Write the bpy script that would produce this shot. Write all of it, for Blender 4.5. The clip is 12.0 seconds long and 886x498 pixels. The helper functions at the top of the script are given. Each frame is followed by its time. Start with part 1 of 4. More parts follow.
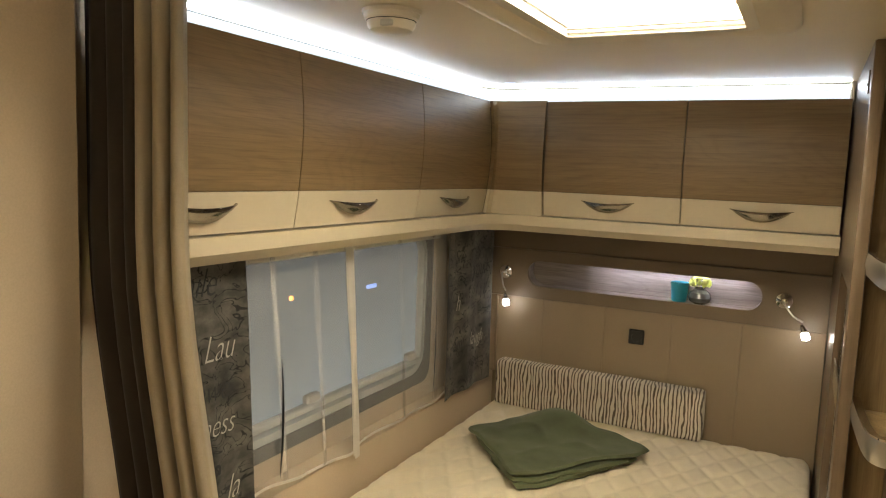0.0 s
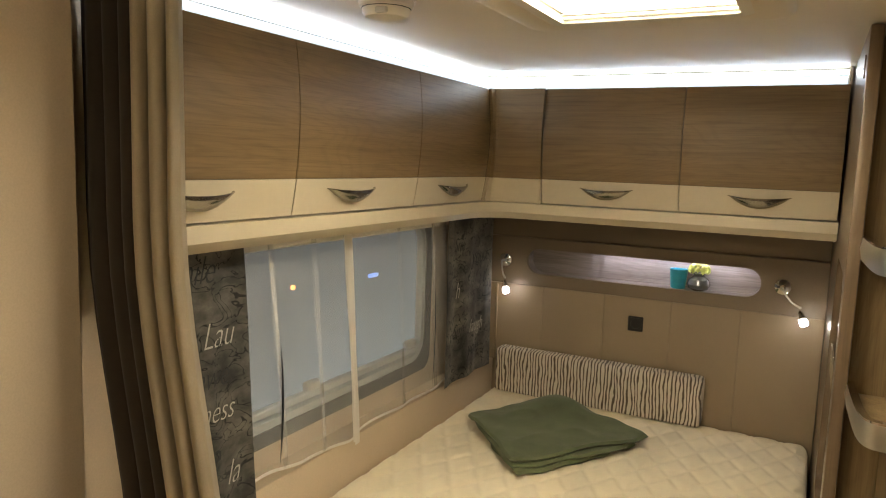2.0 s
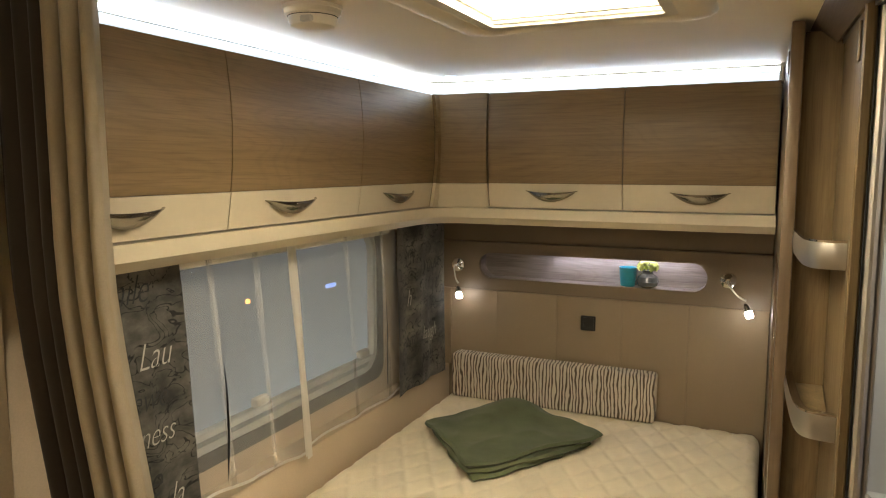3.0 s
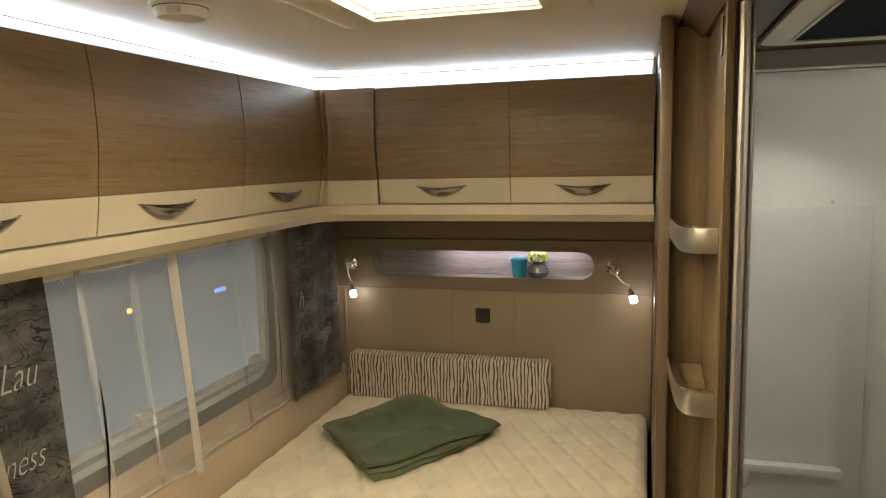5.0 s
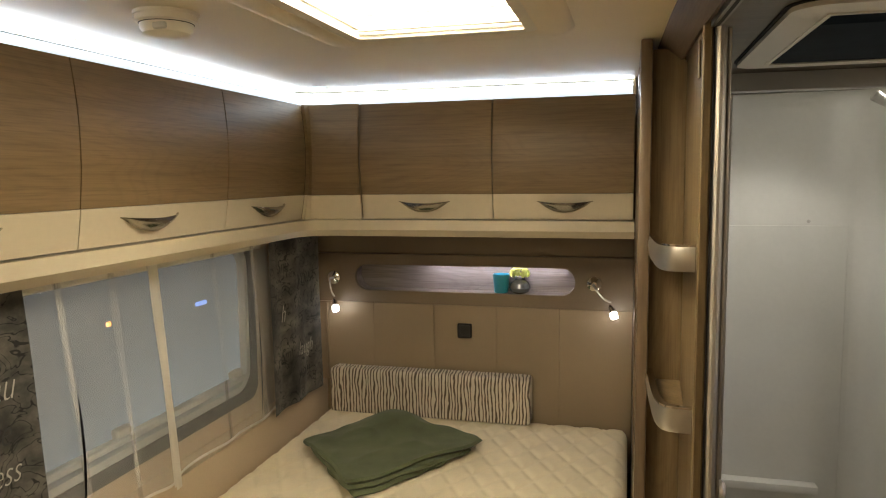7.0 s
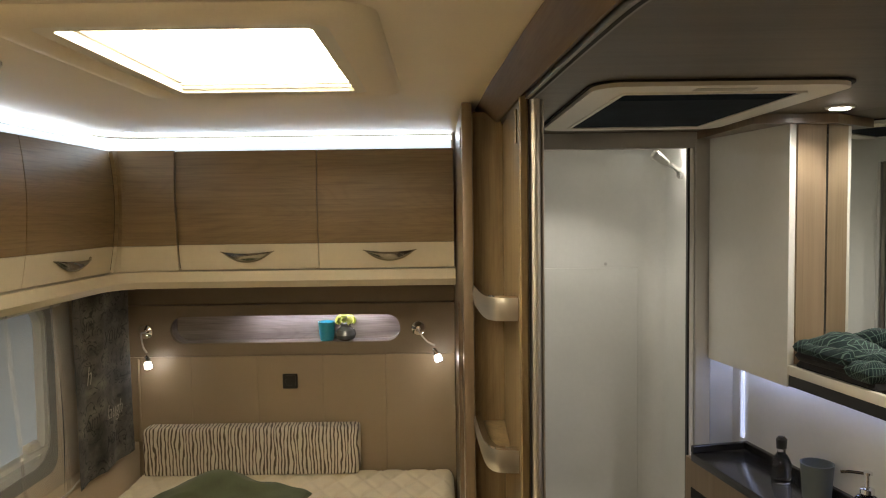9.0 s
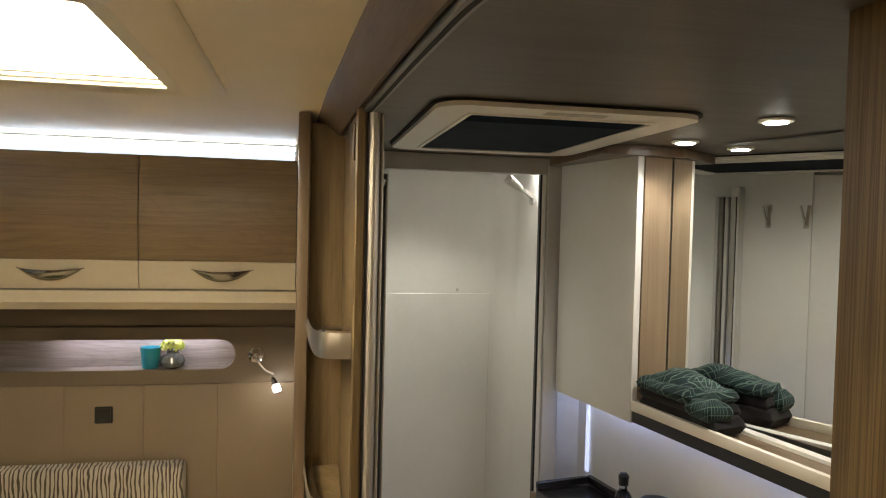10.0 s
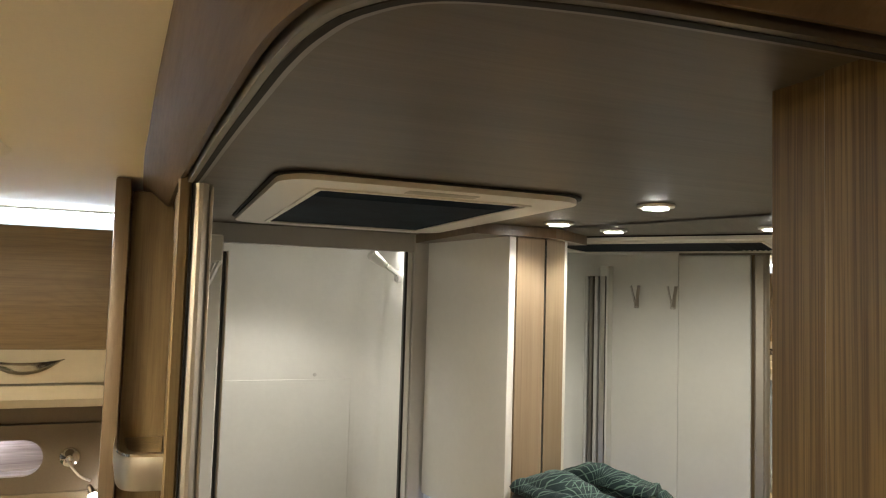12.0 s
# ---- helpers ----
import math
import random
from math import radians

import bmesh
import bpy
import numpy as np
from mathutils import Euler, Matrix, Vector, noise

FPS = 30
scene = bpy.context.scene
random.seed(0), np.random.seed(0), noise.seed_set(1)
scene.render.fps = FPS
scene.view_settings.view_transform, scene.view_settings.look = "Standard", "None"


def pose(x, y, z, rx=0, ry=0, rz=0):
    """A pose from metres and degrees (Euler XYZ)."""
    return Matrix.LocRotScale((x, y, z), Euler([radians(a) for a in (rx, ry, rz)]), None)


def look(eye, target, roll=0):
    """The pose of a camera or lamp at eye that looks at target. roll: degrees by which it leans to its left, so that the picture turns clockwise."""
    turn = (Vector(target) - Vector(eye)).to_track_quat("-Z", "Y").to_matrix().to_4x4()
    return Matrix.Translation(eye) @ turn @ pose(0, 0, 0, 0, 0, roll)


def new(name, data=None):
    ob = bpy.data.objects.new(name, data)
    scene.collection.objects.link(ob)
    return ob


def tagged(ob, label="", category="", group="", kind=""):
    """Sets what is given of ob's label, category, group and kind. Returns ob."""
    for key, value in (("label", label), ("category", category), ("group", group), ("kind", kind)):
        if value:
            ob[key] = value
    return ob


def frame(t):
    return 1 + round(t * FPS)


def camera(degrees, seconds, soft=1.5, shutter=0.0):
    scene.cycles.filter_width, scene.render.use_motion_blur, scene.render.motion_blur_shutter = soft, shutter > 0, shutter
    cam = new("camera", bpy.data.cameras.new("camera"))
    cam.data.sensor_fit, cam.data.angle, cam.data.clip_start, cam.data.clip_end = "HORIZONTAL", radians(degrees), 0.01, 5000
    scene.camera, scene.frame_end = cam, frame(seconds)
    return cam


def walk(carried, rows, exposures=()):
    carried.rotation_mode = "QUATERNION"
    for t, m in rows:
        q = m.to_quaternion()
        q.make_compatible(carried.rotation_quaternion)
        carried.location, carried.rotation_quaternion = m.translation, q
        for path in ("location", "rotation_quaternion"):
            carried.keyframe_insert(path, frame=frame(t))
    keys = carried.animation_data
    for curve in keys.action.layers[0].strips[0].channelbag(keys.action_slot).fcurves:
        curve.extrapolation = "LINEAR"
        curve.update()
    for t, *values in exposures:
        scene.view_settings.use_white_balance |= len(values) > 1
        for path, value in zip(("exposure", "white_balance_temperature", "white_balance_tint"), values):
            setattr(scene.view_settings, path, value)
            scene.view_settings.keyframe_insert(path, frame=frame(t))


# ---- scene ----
cam = camera(64.0, 12.0, soft=1.1)
# seconds, place, pitch, roll, yaw
PATH = [
    (0.0, 0.158, -0.249, 1.642, -6.28, -2.23, 27.43),
    (0.5, 0.169, -0.273, 1.640, -7.12, -3.72, 28.59),
    (1.0, 0.164, -0.274, 1.628, -7.82, -3.91, 29.12),
    (1.5, 0.168, -0.264, 1.629, -7.63, -3.06, 28.69),
    (2.0, 0.176, -0.251, 1.637, -7.11, -1.95, 27.67),
    (2.5, 0.213, -0.246, 1.636, -6.66, -0.85, 26.79),
    (3.0, 0.220, -0.217, 1.640, -6.59, -0.03, 24.57),
    (3.5, 0.229, -0.200, 1.639, -6.59, 0.36, 21.54),
    (5.5, 0.224, -0.190, 1.641, -7.00, 1.16, 15.15),
    (6.0, 0.241, -0.196, 1.635, -6.47, 0.90, 14.73),
    (6.5, 0.241, -0.200, 1.641, -6.08, 0.71, 14.88),
    (8.5, 0.165, -0.208, 1.658, -4.12, 0.68, 6.43),
    (9.0, 0.194, -0.233, 1.685, -3.04, 0.75, -0.28),
    (9.5, 0.250, -0.176, 1.704, -3.47, -0.88, -6.37),
    (10.0, 0.263, -0.086, 1.703, -1.74, -1.40, -11.13),
    (10.5, 0.301, -0.000, 1.718, 0.89, -0.14, -14.39),
    (11.0, 0.328, 0.056, 1.742, 2.81, -1.48, -17.12),
    (11.5, 0.321, 0.084, 1.748, 4.32, -1.38, -20.42),
    (12.0, 0.336, 0.094, 1.752, 3.70, -1.71, -21.61),
]
walk(cam, [(t, pose(x, y, z, 90 + pitch, roll, yaw)) for t, x, y, z, pitch, roll, yaw in PATH],
     exposures=((0.0, 0.13), (3.5, 0.11), (5.5, 0.05), (8.5, -0.02), (10.0, 0.12), (11.0, 0.20), (12.0, 0.46)))

# ---- light ----
world = bpy.data.worlds.new("world")
scene.world = world
world.use_nodes = True
world.node_tree.nodes["Background"].inputs[0].default_value = (0.50, 0.56, 0.62, 1)
world.node_tree.nodes["Background"].inputs[1].default_value = 0.03

LED_WHITE, LED_VIOLET = (0.74, 0.86, 1.0), (0.86, 0.85, 1.0)
STRIP_POWER, HATCH_POWER = 12.5, 26.0


def lamp(name, kind, m, energy, colour, size=0.05, spot=70.0):
    data = bpy.data.lights.new(name, kind)
    data.energy, data.color = energy, colour
    if kind == "AREA":
        data.size = size
    else:
        data.shadow_soft_size = size
    if kind == "SPOT":
        data.spot_size, data.spot_blend = radians(spot), 0.6
    ob = new(name, data)
    ob.matrix_world = m
    return ob


# ---- materials ----
def nodes_of(name):
    m = bpy.data.materials.new(name)
    m.use_nodes = True
    return m, m.node_tree, m.node_tree.nodes["Principled BSDF"]


def link(t, a, b):
    t.links.new(a, b)


def coords(t, scale, source="Object", rot=(0, 0, 0)):
    tc, mp = t.nodes.new("ShaderNodeTexCoord"), t.nodes.new("ShaderNodeMapping")
    link(t, tc.outputs[source], mp.inputs[0])
    mp.inputs["Scale"].default_value, mp.inputs["Rotation"].default_value = scale, rot
    return mp.outputs[0]


def noise_node(t, vec, scale, detail=4.0, rough=0.6, distort=0.0):
    n = t.nodes.new("ShaderNodeTexNoise")
    link(t, vec, n.inputs["Vector"])
    for key, v in (("Scale", scale), ("Detail", detail), ("Roughness", rough), ("Distortion", distort)):
        n.inputs[key].default_value = v
    return n.outputs[0]


def ramp(t, fac, stops):
    r = t.nodes.new("ShaderNodeValToRGB")
    link(t, fac, r.inputs[0])
    while len(r.color_ramp.elements) < len(stops):
        r.color_ramp.elements.new(0.5)
    for e, (p, c) in zip(r.color_ramp.elements, stops):
        e.position, e.color = p, (*c, 1)
    return r.outputs[0]


def mix(t, a, b, fac, mode="MIX"):
    m = t.nodes.new("ShaderNodeMix")
    m.data_type, m.blend_type = "RGBA", mode
    for sock, v in ((m.inputs[0], fac), (m.inputs[6], a), (m.inputs[7], b)):
        if isinstance(v, (int, float)):
            sock.default_value = v
        elif isinstance(v, tuple):
            sock.default_value = (*v, 1)
        else:
            link(t, v, sock)
    return m.outputs[2]


def maths(t, op, a, b=None):
    m = t.nodes.new("ShaderNodeMath")
    m.operation = op
    for i, v in enumerate((a, b)):
        if v is None:
            continue
        if isinstance(v, (int, float)):
            m.inputs[i].default_value = v
        else:
            link(t, v, m.inputs[i])
    return m.outputs[0]


def bump(t, height, strength, bsdf, distance=0.002):
    b = t.nodes.new("ShaderNodeBump")
    b.inputs["Strength"].default_value, b.inputs["Distance"].default_value = strength, distance
    link(t, height, b.inputs["Height"])
    link(t, b.outputs[0], bsdf.inputs["Normal"])


def wood(name, dark, mid, light, along, rough=0.4, contrast=1.0, figure=0.35, fine_scale=300.0, dash=6.0, deep=0.0, rings=1.0):
    """Laminate with an oak print; along: the axis of the grain."""
    m, t, b = nodes_of(name)
    fine, broad = [fine_scale] * 3, [22.0] * 3
    i = "xyz".index(along)
    fine[i], broad[i] = dash, 0.9
    n1 = noise_node(t, coords(t, fine), 1.0, 6, 0.7, 0.15)
    n2 = noise_node(t, coords(t, broad), 1.0, 5, 0.6, 0.5)
    n3 = noise_node(t, coords(t, (1.7, 1.7, 1.7)), 1.0, 2)
    c = ramp(t, n2, [(0.28, dark), (0.5, mid), (0.72, light)])
    g = ramp(t, n1, [(0.28 + deep, (0.62 - deep, 0.58 - deep, 0.54 - deep)), (0.48 + deep * 0.6, (0.95, 0.94, 0.93)), (0.8, (1.16, 1.14, 1.1))])
    c = mix(t, c, g, contrast, "MULTIPLY")
    sep = t.nodes.new("ShaderNodeSeparateXYZ")
    link(t, coords(t, (1, 1, 1)), sep.inputs[0])
    across = sep.outputs[2] if along != "z" else maths(t, "ADD", sep.outputs[0], sep.outputs[1])
    slow = [2.6] * 3
    slow[i] = 0.9
    n4 = noise_node(t, coords(t, slow), 1.0, 2, 0.5)
    flame = [5.0] * 3
    flame[i] = 1.1
    n5 = noise_node(t, coords(t, flame), 1.0, 1, 0.4, 0.6)
    arcs = maths(t, "SINE", maths(t, "ADD", maths(t, "MULTIPLY", n5, 150.0 * rings), maths(t, "MULTIPLY", n1, 2.0)))
    c = mix(t, c, ramp(t, arcs, [(0.0, (1.06, 1.06, 1.05)), (0.6, (0.98, 0.98, 0.97)), (1.0, (0.80, 0.77, 0.73))]), 0.32 * contrast, "MULTIPLY")
    ring = maths(t, "SINE", maths(t, "ADD", maths(t, "MULTIPLY", across, 260.0 * rings), maths(t, "ADD", maths(t, "MULTIPLY", n4, 85.0 * rings), maths(t, "MULTIPLY", n1, 6.5))))
    c = mix(t, c, ramp(t, ring, [(0.0, (1.03, 1.03, 1.02)), (0.5, (0.97, 0.97, 0.96)), (0.98, (0.74, 0.71, 0.68))]), 0.26 * contrast, "MULTIPLY")
    c = mix(t, c, ramp(t, n3, [(0.3, (0.86, 0.86, 0.86)), (0.7, (1.1, 1.09, 1.07))]), figure, "MULTIPLY")
    link(t, c, b.inputs["Base Color"])
    r = t.nodes.new("ShaderNodeMapRange")
    link(t, n1, r.inputs[0])
    r.inputs[3].default_value, r.inputs[4].default_value = rough + 0.1, rough - 0.06
    link(t, r.outputs[0], b.inputs["Roughness"])
    bump(t, n1, 0.12, b, 0.001)
    return m


def plain(name, colour, rough=0.5, metal=0.0, grain=0.04, scale=60.0, relief=0.03, blotch=0.05, coat=0.0):
    """A near-plain surface with fine grain and soft broad variation."""
    m, t, b = nodes_of(name)
    v = coords(t, (1, 1, 1))
    n1, n2 = noise_node(t, v, scale, 4), noise_node(t, v, 2.3, 3)
    lo, hi = 1 - grain, 1 + grain
    c = mix(t, colour, ramp(t, n1, [(0.3, (lo,) * 3), (0.7, (hi,) * 3)]), 1.0, "MULTIPLY")
    c = mix(t, c, ramp(t, n2, [(0.3, (1 - blotch,) * 3), (0.7, (1 + blotch,) * 3)]), 1.0, "MULTIPLY")
    link(t, c, b.inputs["Base Color"])
    b.inputs["Metallic"].default_value, b.inputs["Coat Weight"].default_value = metal, coat
    r = t.nodes.new("ShaderNodeMapRange")
    link(t, n2, r.inputs[0])
    r.inputs[3].default_value, r.inputs[4].default_value = max(0.02, rough - 0.05), min(1, rough + 0.06)
    link(t, r.outputs[0], b.inputs["Roughness"])
    if relief:
        bump(t, n1, relief, b, 0.001)
    return m


def glow(name, colour, strength):
    m, t, b = nodes_of(name)
    b.inputs["Base Color"].default_value = (0.8, 0.8, 0.8, 1)
    b.inputs["Emission Color"].default_value = (*colour, 1)
    b.inputs["Emission Strength"].default_value = strength
    return m


def woven(name, colour, scale=900.0, rough=0.9, sheen=0.3, var=0.12):
    m, t, b = nodes_of(name)
    v = coords(t, (1, 1, 1))
    n1, n2 = noise_node(t, v, scale, 2), noise_node(t, v, 9.0, 4)
    c = mix(t, colour, ramp(t, n2, [(0.3, (1 - var,) * 3), (0.7, (1 + var,) * 3)]), 1.0, "MULTIPLY")
    c = mix(t, c, ramp(t, n1, [(0.3, (0.85,) * 3), (0.7, (1.1,) * 3)]), 0.7, "MULTIPLY")
    link(t, c, b.inputs["Base Color"])
    b.inputs["Roughness"].default_value, b.inputs["Sheen Weight"].default_value = rough, sheen
    bump(t, n1, 0.25, b, 0.001)
    return m


def sheer(name, colour, see):
    """Thin voile: part of the light goes straight through, the rest scatters."""
    m, t, b = nodes_of(name)
    t.nodes.remove(b)
    n = noise_node(t, coords(t, (2, 7, 0.3)), 1.0, 1)
    tr, di, tl, a, c = (t.nodes.new("ShaderNode" + k) for k in ("BsdfTransparent", "BsdfDiffuse", "BsdfTranslucent", "MixShader", "MixShader"))
    di.inputs[0].default_value = tl.inputs[0].default_value = (*colour, 1)
    a.inputs[0].default_value = 0.3
    link(t, di.outputs[0], a.inputs[1])
    link(t, tl.outputs[0], a.inputs[2])
    r = t.nodes.new("ShaderNodeMapRange")
    link(t, n, r.inputs[0])
    r.inputs[3].default_value, r.inputs[4].default_value = see + 0.05, see - 0.05
    link(t, maths(t, "SUBTRACT", 1.0, r.outputs[0]), c.inputs[0])
    link(t, tr.outputs[0], c.inputs[1])
    link(t, a.outputs[0], c.inputs[2])
    link(t, c.outputs[0], t.nodes["Material Output"].inputs[0])
    return m


def glass(name, colour=(1, 1, 1), rough=0.0, ior=1.45):
    m, t, b = nodes_of(name)
    b.inputs["Base Color"].default_value = (*colour, 1)
    b.inputs["Transmission Weight"].default_value, b.inputs["Roughness"].default_value, b.inputs["IOR"].default_value = 1.0, rough, ior
    return m


M_LOCKER = wood("locker_oak_x", (0.178, 0.116, 0.053), (0.212, 0.142, 0.067), (0.246, 0.168, 0.082), "x", contrast=0.9, figure=0.8)
M_LOCKER_Y = wood("locker_oak_y", (0.178, 0.116, 0.053), (0.212, 0.142, 0.067), (0.246, 0.168, 0.082), "y", contrast=0.9, figure=0.8)
M_SHELF = wood("shelf_oak", (0.125, 0.083, 0.038), (0.185, 0.128, 0.060), (0.255, 0.184, 0.095), "z", 0.38)
M_PANEL = wood("panel_oak", (0.105, 0.072, 0.042), (0.155, 0.108, 0.066), (0.21, 0.15, 0.095), "z", 0.28, 0.5)
M_WASH_OAK = wood("wash_oak", (0.235, 0.170, 0.105), (0.28, 0.205, 0.13), (0.325, 0.243, 0.16), "z", 0.42, 0.4, 0.5, 160.0, 3.0, 0.0, 0.12)
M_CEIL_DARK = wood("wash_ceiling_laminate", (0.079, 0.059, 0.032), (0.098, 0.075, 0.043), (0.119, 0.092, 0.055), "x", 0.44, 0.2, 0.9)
M_NICHE = wood("niche_grey_oak", (0.20, 0.17, 0.165), (0.30, 0.265, 0.25), (0.40, 0.36, 0.34), "x", 0.5)
M_FASCIA = wood("fascia_oak", (0.086, 0.056, 0.031), (0.120, 0.080, 0.045), (0.158, 0.108, 0.063), "y", 0.55, 0.4)
M_CREAM = plain("cream_laminate", (0.56, 0.48, 0.34), 0.42, grain=0.02)
M_CEIL = plain("ceiling_cream", (0.76, 0.67, 0.51), 0.42, grain=0.02, scale=180)
M_WALL = plain("wall_beige", (0.60, 0.48, 0.335), 0.6, grain=0.05, scale=260, relief=0.06)
M_HEAD = plain("headboard_leatherette", (0.305, 0.230, 0.146), 0.48, grain=0.05, scale=320, relief=0.12)
M_HEAD_TOP = plain("headboard_board", (0.20, 0.150, 0.098), 0.45, grain=0.05, scale=200)
M_WHITE = plain("white_wash_wall", (0.78, 0.77, 0.72), 0.3, grain=0.015)
M_GREY = plain("grey_wash_frame", (0.52, 0.505, 0.475), 0.4, grain=0.02)
M_PLASTIC = plain("ivory_plastic", (0.76, 0.71, 0.61), 0.4, grain=0.01)
M_CHROME = plain("chrome", (0.80, 0.80, 0.80), 0.09, 1.0, 0.01, relief=0)
M_SATIN = plain("satin_aluminium", (0.62, 0.60, 0.56), 0.3, 1.0, 0.03)
M_CHAMPAGNE = plain("champagne_aluminium", (0.50, 0.46, 0.40), 0.55, 1.0, 0.03)
M_DARK_CHROME = plain("dark_chrome", (0.34, 0.32, 0.29), 0.17, 1.0, 0.01, relief=0)
M_WIN_GREY = plain("grey_window_frame", (0.06, 0.063, 0.065), 0.45, grain=0.02)
M_WIN_TRIM = plain("pale_window_trim", (0.44, 0.46, 0.47), 0.45, grain=0.02)
M_TRACK = plain("dull_track_aluminium", (0.30, 0.275, 0.235), 0.5, 1.0, 0.03)
M_BLACK = plain("black_plastic", (0.016, 0.015, 0.014), 0.4)
M_GAP = plain("dark_gap", (0.012, 0.010, 0.008), 0.8)
M_STONE = plain("black_worktop", (0.022, 0.021, 0.021), 0.18, grain=0.3, scale=500)
M_FLOOR = wood("floor_vinyl", (0.10, 0.075, 0.05), (0.16, 0.12, 0.085), (0.21, 0.165, 0.12), "y", 0.45)
M_MIRROR = plain("mirror_silver", (0.86, 0.88, 0.87), 0.03, 1.0, 0.0, relief=0, blotch=0.0)
M_MIRROR.node_tree.links.remove(M_MIRROR.node_tree.nodes["Principled BSDF"].inputs["Roughness"].links[0])
M_MIRROR.node_tree.nodes["Principled BSDF"].inputs["Roughness"].default_value = 0.0
M_GLASS = glass("window_glass", (0.9, 0.95, 0.97), ior=1.1)
M_STRIP = glow("led_diffuser", LED_WHITE, STRIP_POWER)
M_HATCH = glow("hatch_diffuser", (1.0, 0.90, 0.69), HATCH_POWER)
M_STRIP_DIM = glow("led_diffuser_dim", LED_WHITE, 1.1)


# ---- building helpers ----
def box(x0, x1, y0, y1, z0, z1, bevel=0.0, bm=None, segs=1):
    own = bmesh.new()
    bmesh.ops.create_cube(own, size=1)
    for v in own.verts:
        v.co = Vector(((x0 + x1) / 2 + v.co.x * (x1 - x0), (y0 + y1) / 2 + v.co.y * (y1 - y0), (z0 + z1) / 2 + v.co.z * (z1 - z0)))
    if bevel:
        bmesh.ops.bevel(own, geom=own.edges[:], offset=bevel, segments=segs, affect="EDGES", profile=0.6)
    if bm is None:
        return own
    return join(bm, own)


def join(bm, other):
    me = bpy.data.meshes.new("joined")
    other.to_mesh(me)
    other.free()
    bm.from_mesh(me)
    bpy.data.meshes.remove(me)
    return bm


def moved(bm, m):
    bmesh.ops.transform(bm, matrix=m, verts=bm.verts[:])
    return bm


def prism(poly, place, d0, d1, bevel=0.0):
    """A flat polygon (a, b) drawn through place(a, b, d) from depth d0 to d1."""
    bm = bmesh.new()
    lo = [bm.verts.new(place(a, b, d0)) for a, b in poly]
    hi = [bm.verts.new(place(a, b, d1)) for a, b in poly]
    n = len(poly)
    bm.faces.new(lo[::-1])
    bm.faces.new(hi)
    for i in range(n):
        bm.faces.new((lo[i], lo[(i + 1) % n], hi[(i + 1) % n], hi[i]))
    bmesh.ops.recalc_face_normals(bm, faces=bm.faces[:])
    if bevel:
        bmesh.ops.bevel(bm, geom=bm.edges[:], offset=bevel, segments=1, affect="EDGES")
    return bm


def holed(outer, hole, place, d0, d1):
    """A plate with one opening through it."""
    bm = bmesh.new()
    loops = []
    for poly in (outer, hole):
        vs = [bm.verts.new(place(a, b, d0)) for a, b in poly]
        loops.append([bm.edges.new((vs[i], vs[(i + 1) % len(vs)])) for i in range(len(vs))])
    bmesh.ops.triangle_fill(bm, use_beauty=True, edges=bm.edges[:])
    off = Vector(place(0, 0, d1)) - Vector(place(0, 0, d0))
    out = bmesh.ops.extrude_face_region(bm, geom=bm.faces[:])
    bmesh.ops.translate(bm, vec=off, verts=[g for g in out["geom"] if isinstance(g, bmesh.types.BMVert)])
    bmesh.ops.recalc_face_normals(bm, faces=bm.faces[:])
    return bm


def rounded(a0, a1, b0, b1, r, n=8):
    pts = []
    for ca, cb, start in ((a1 - r, b1 - r, 0), (a0 + r, b1 - r, 90), (a0 + r, b0 + r, 180), (a1 - r, b0 + r, 270)):
        for i in range(n + 1):
            w = radians(start + 90 * i / n)
            pts.append((ca + r * math.cos(w), cb + r * math.sin(w)))
    return pts


def sweep(path, section, cap=True):
    """section: points (side, up) carried along a path of points; side is to the right of the way, seen with up above."""
    bm = bmesh.new()
    path = [Vector(p) for p in path]
    rings = []
    for i, p in enumerate(path):
        way = (path[min(i + 1, len(path) - 1)] - path[max(i - 1, 0)]).normalized()
        up = Vector((0, 0, 1)) if abs(way.z) < 0.95 else Vector((0, 1, 0))
        side = way.cross(up).normalized()
        up = side.cross(way)
        rings.append([bm.verts.new(p + side * a + up * b) for a, b in section])
    n = len(section)
    for r0, r1 in zip(rings, rings[1:]):
        for i in range(n):
            bm.faces.new((r0[i], r0[(i + 1) % n], r1[(i + 1) % n], r1[i]))
    if cap:
        bm.faces.new(rings[0][::-1])
        bm.faces.new(rings[-1])
    bmesh.ops.recalc_face_normals(bm, faces=bm.faces[:])
    return bm


def tube(path, r, n=10):
    return sweep(path, [(r * math.cos(2 * math.pi * i / n), r * math.sin(2 * math.pi * i / n)) for i in range(n)])


def lathe(profile, centre, n=28, m=None):
    """profile: (radius, height) from bottom to top, round the z axis."""
    bm = bmesh.new()
    rings = [[bm.verts.new((r * math.cos(2 * math.pi * i / n), r * math.sin(2 * math.pi * i / n), z)) for i in range(n)] for r, z in profile]
    for r0, r1 in zip(rings, rings[1:]):
        for i in range(n):
            bm.faces.new((r0[i], r0[(i + 1) % n], r1[(i + 1) % n], r1[i]))
    bm.faces.new(rings[0][::-1])
    bm.faces.new(rings[-1])
    bmesh.ops.recalc_face_normals(bm, faces=bm.faces[:])
    if m is not None:
        moved(bm, m)
    return moved(bm, Matrix.Translation(centre))


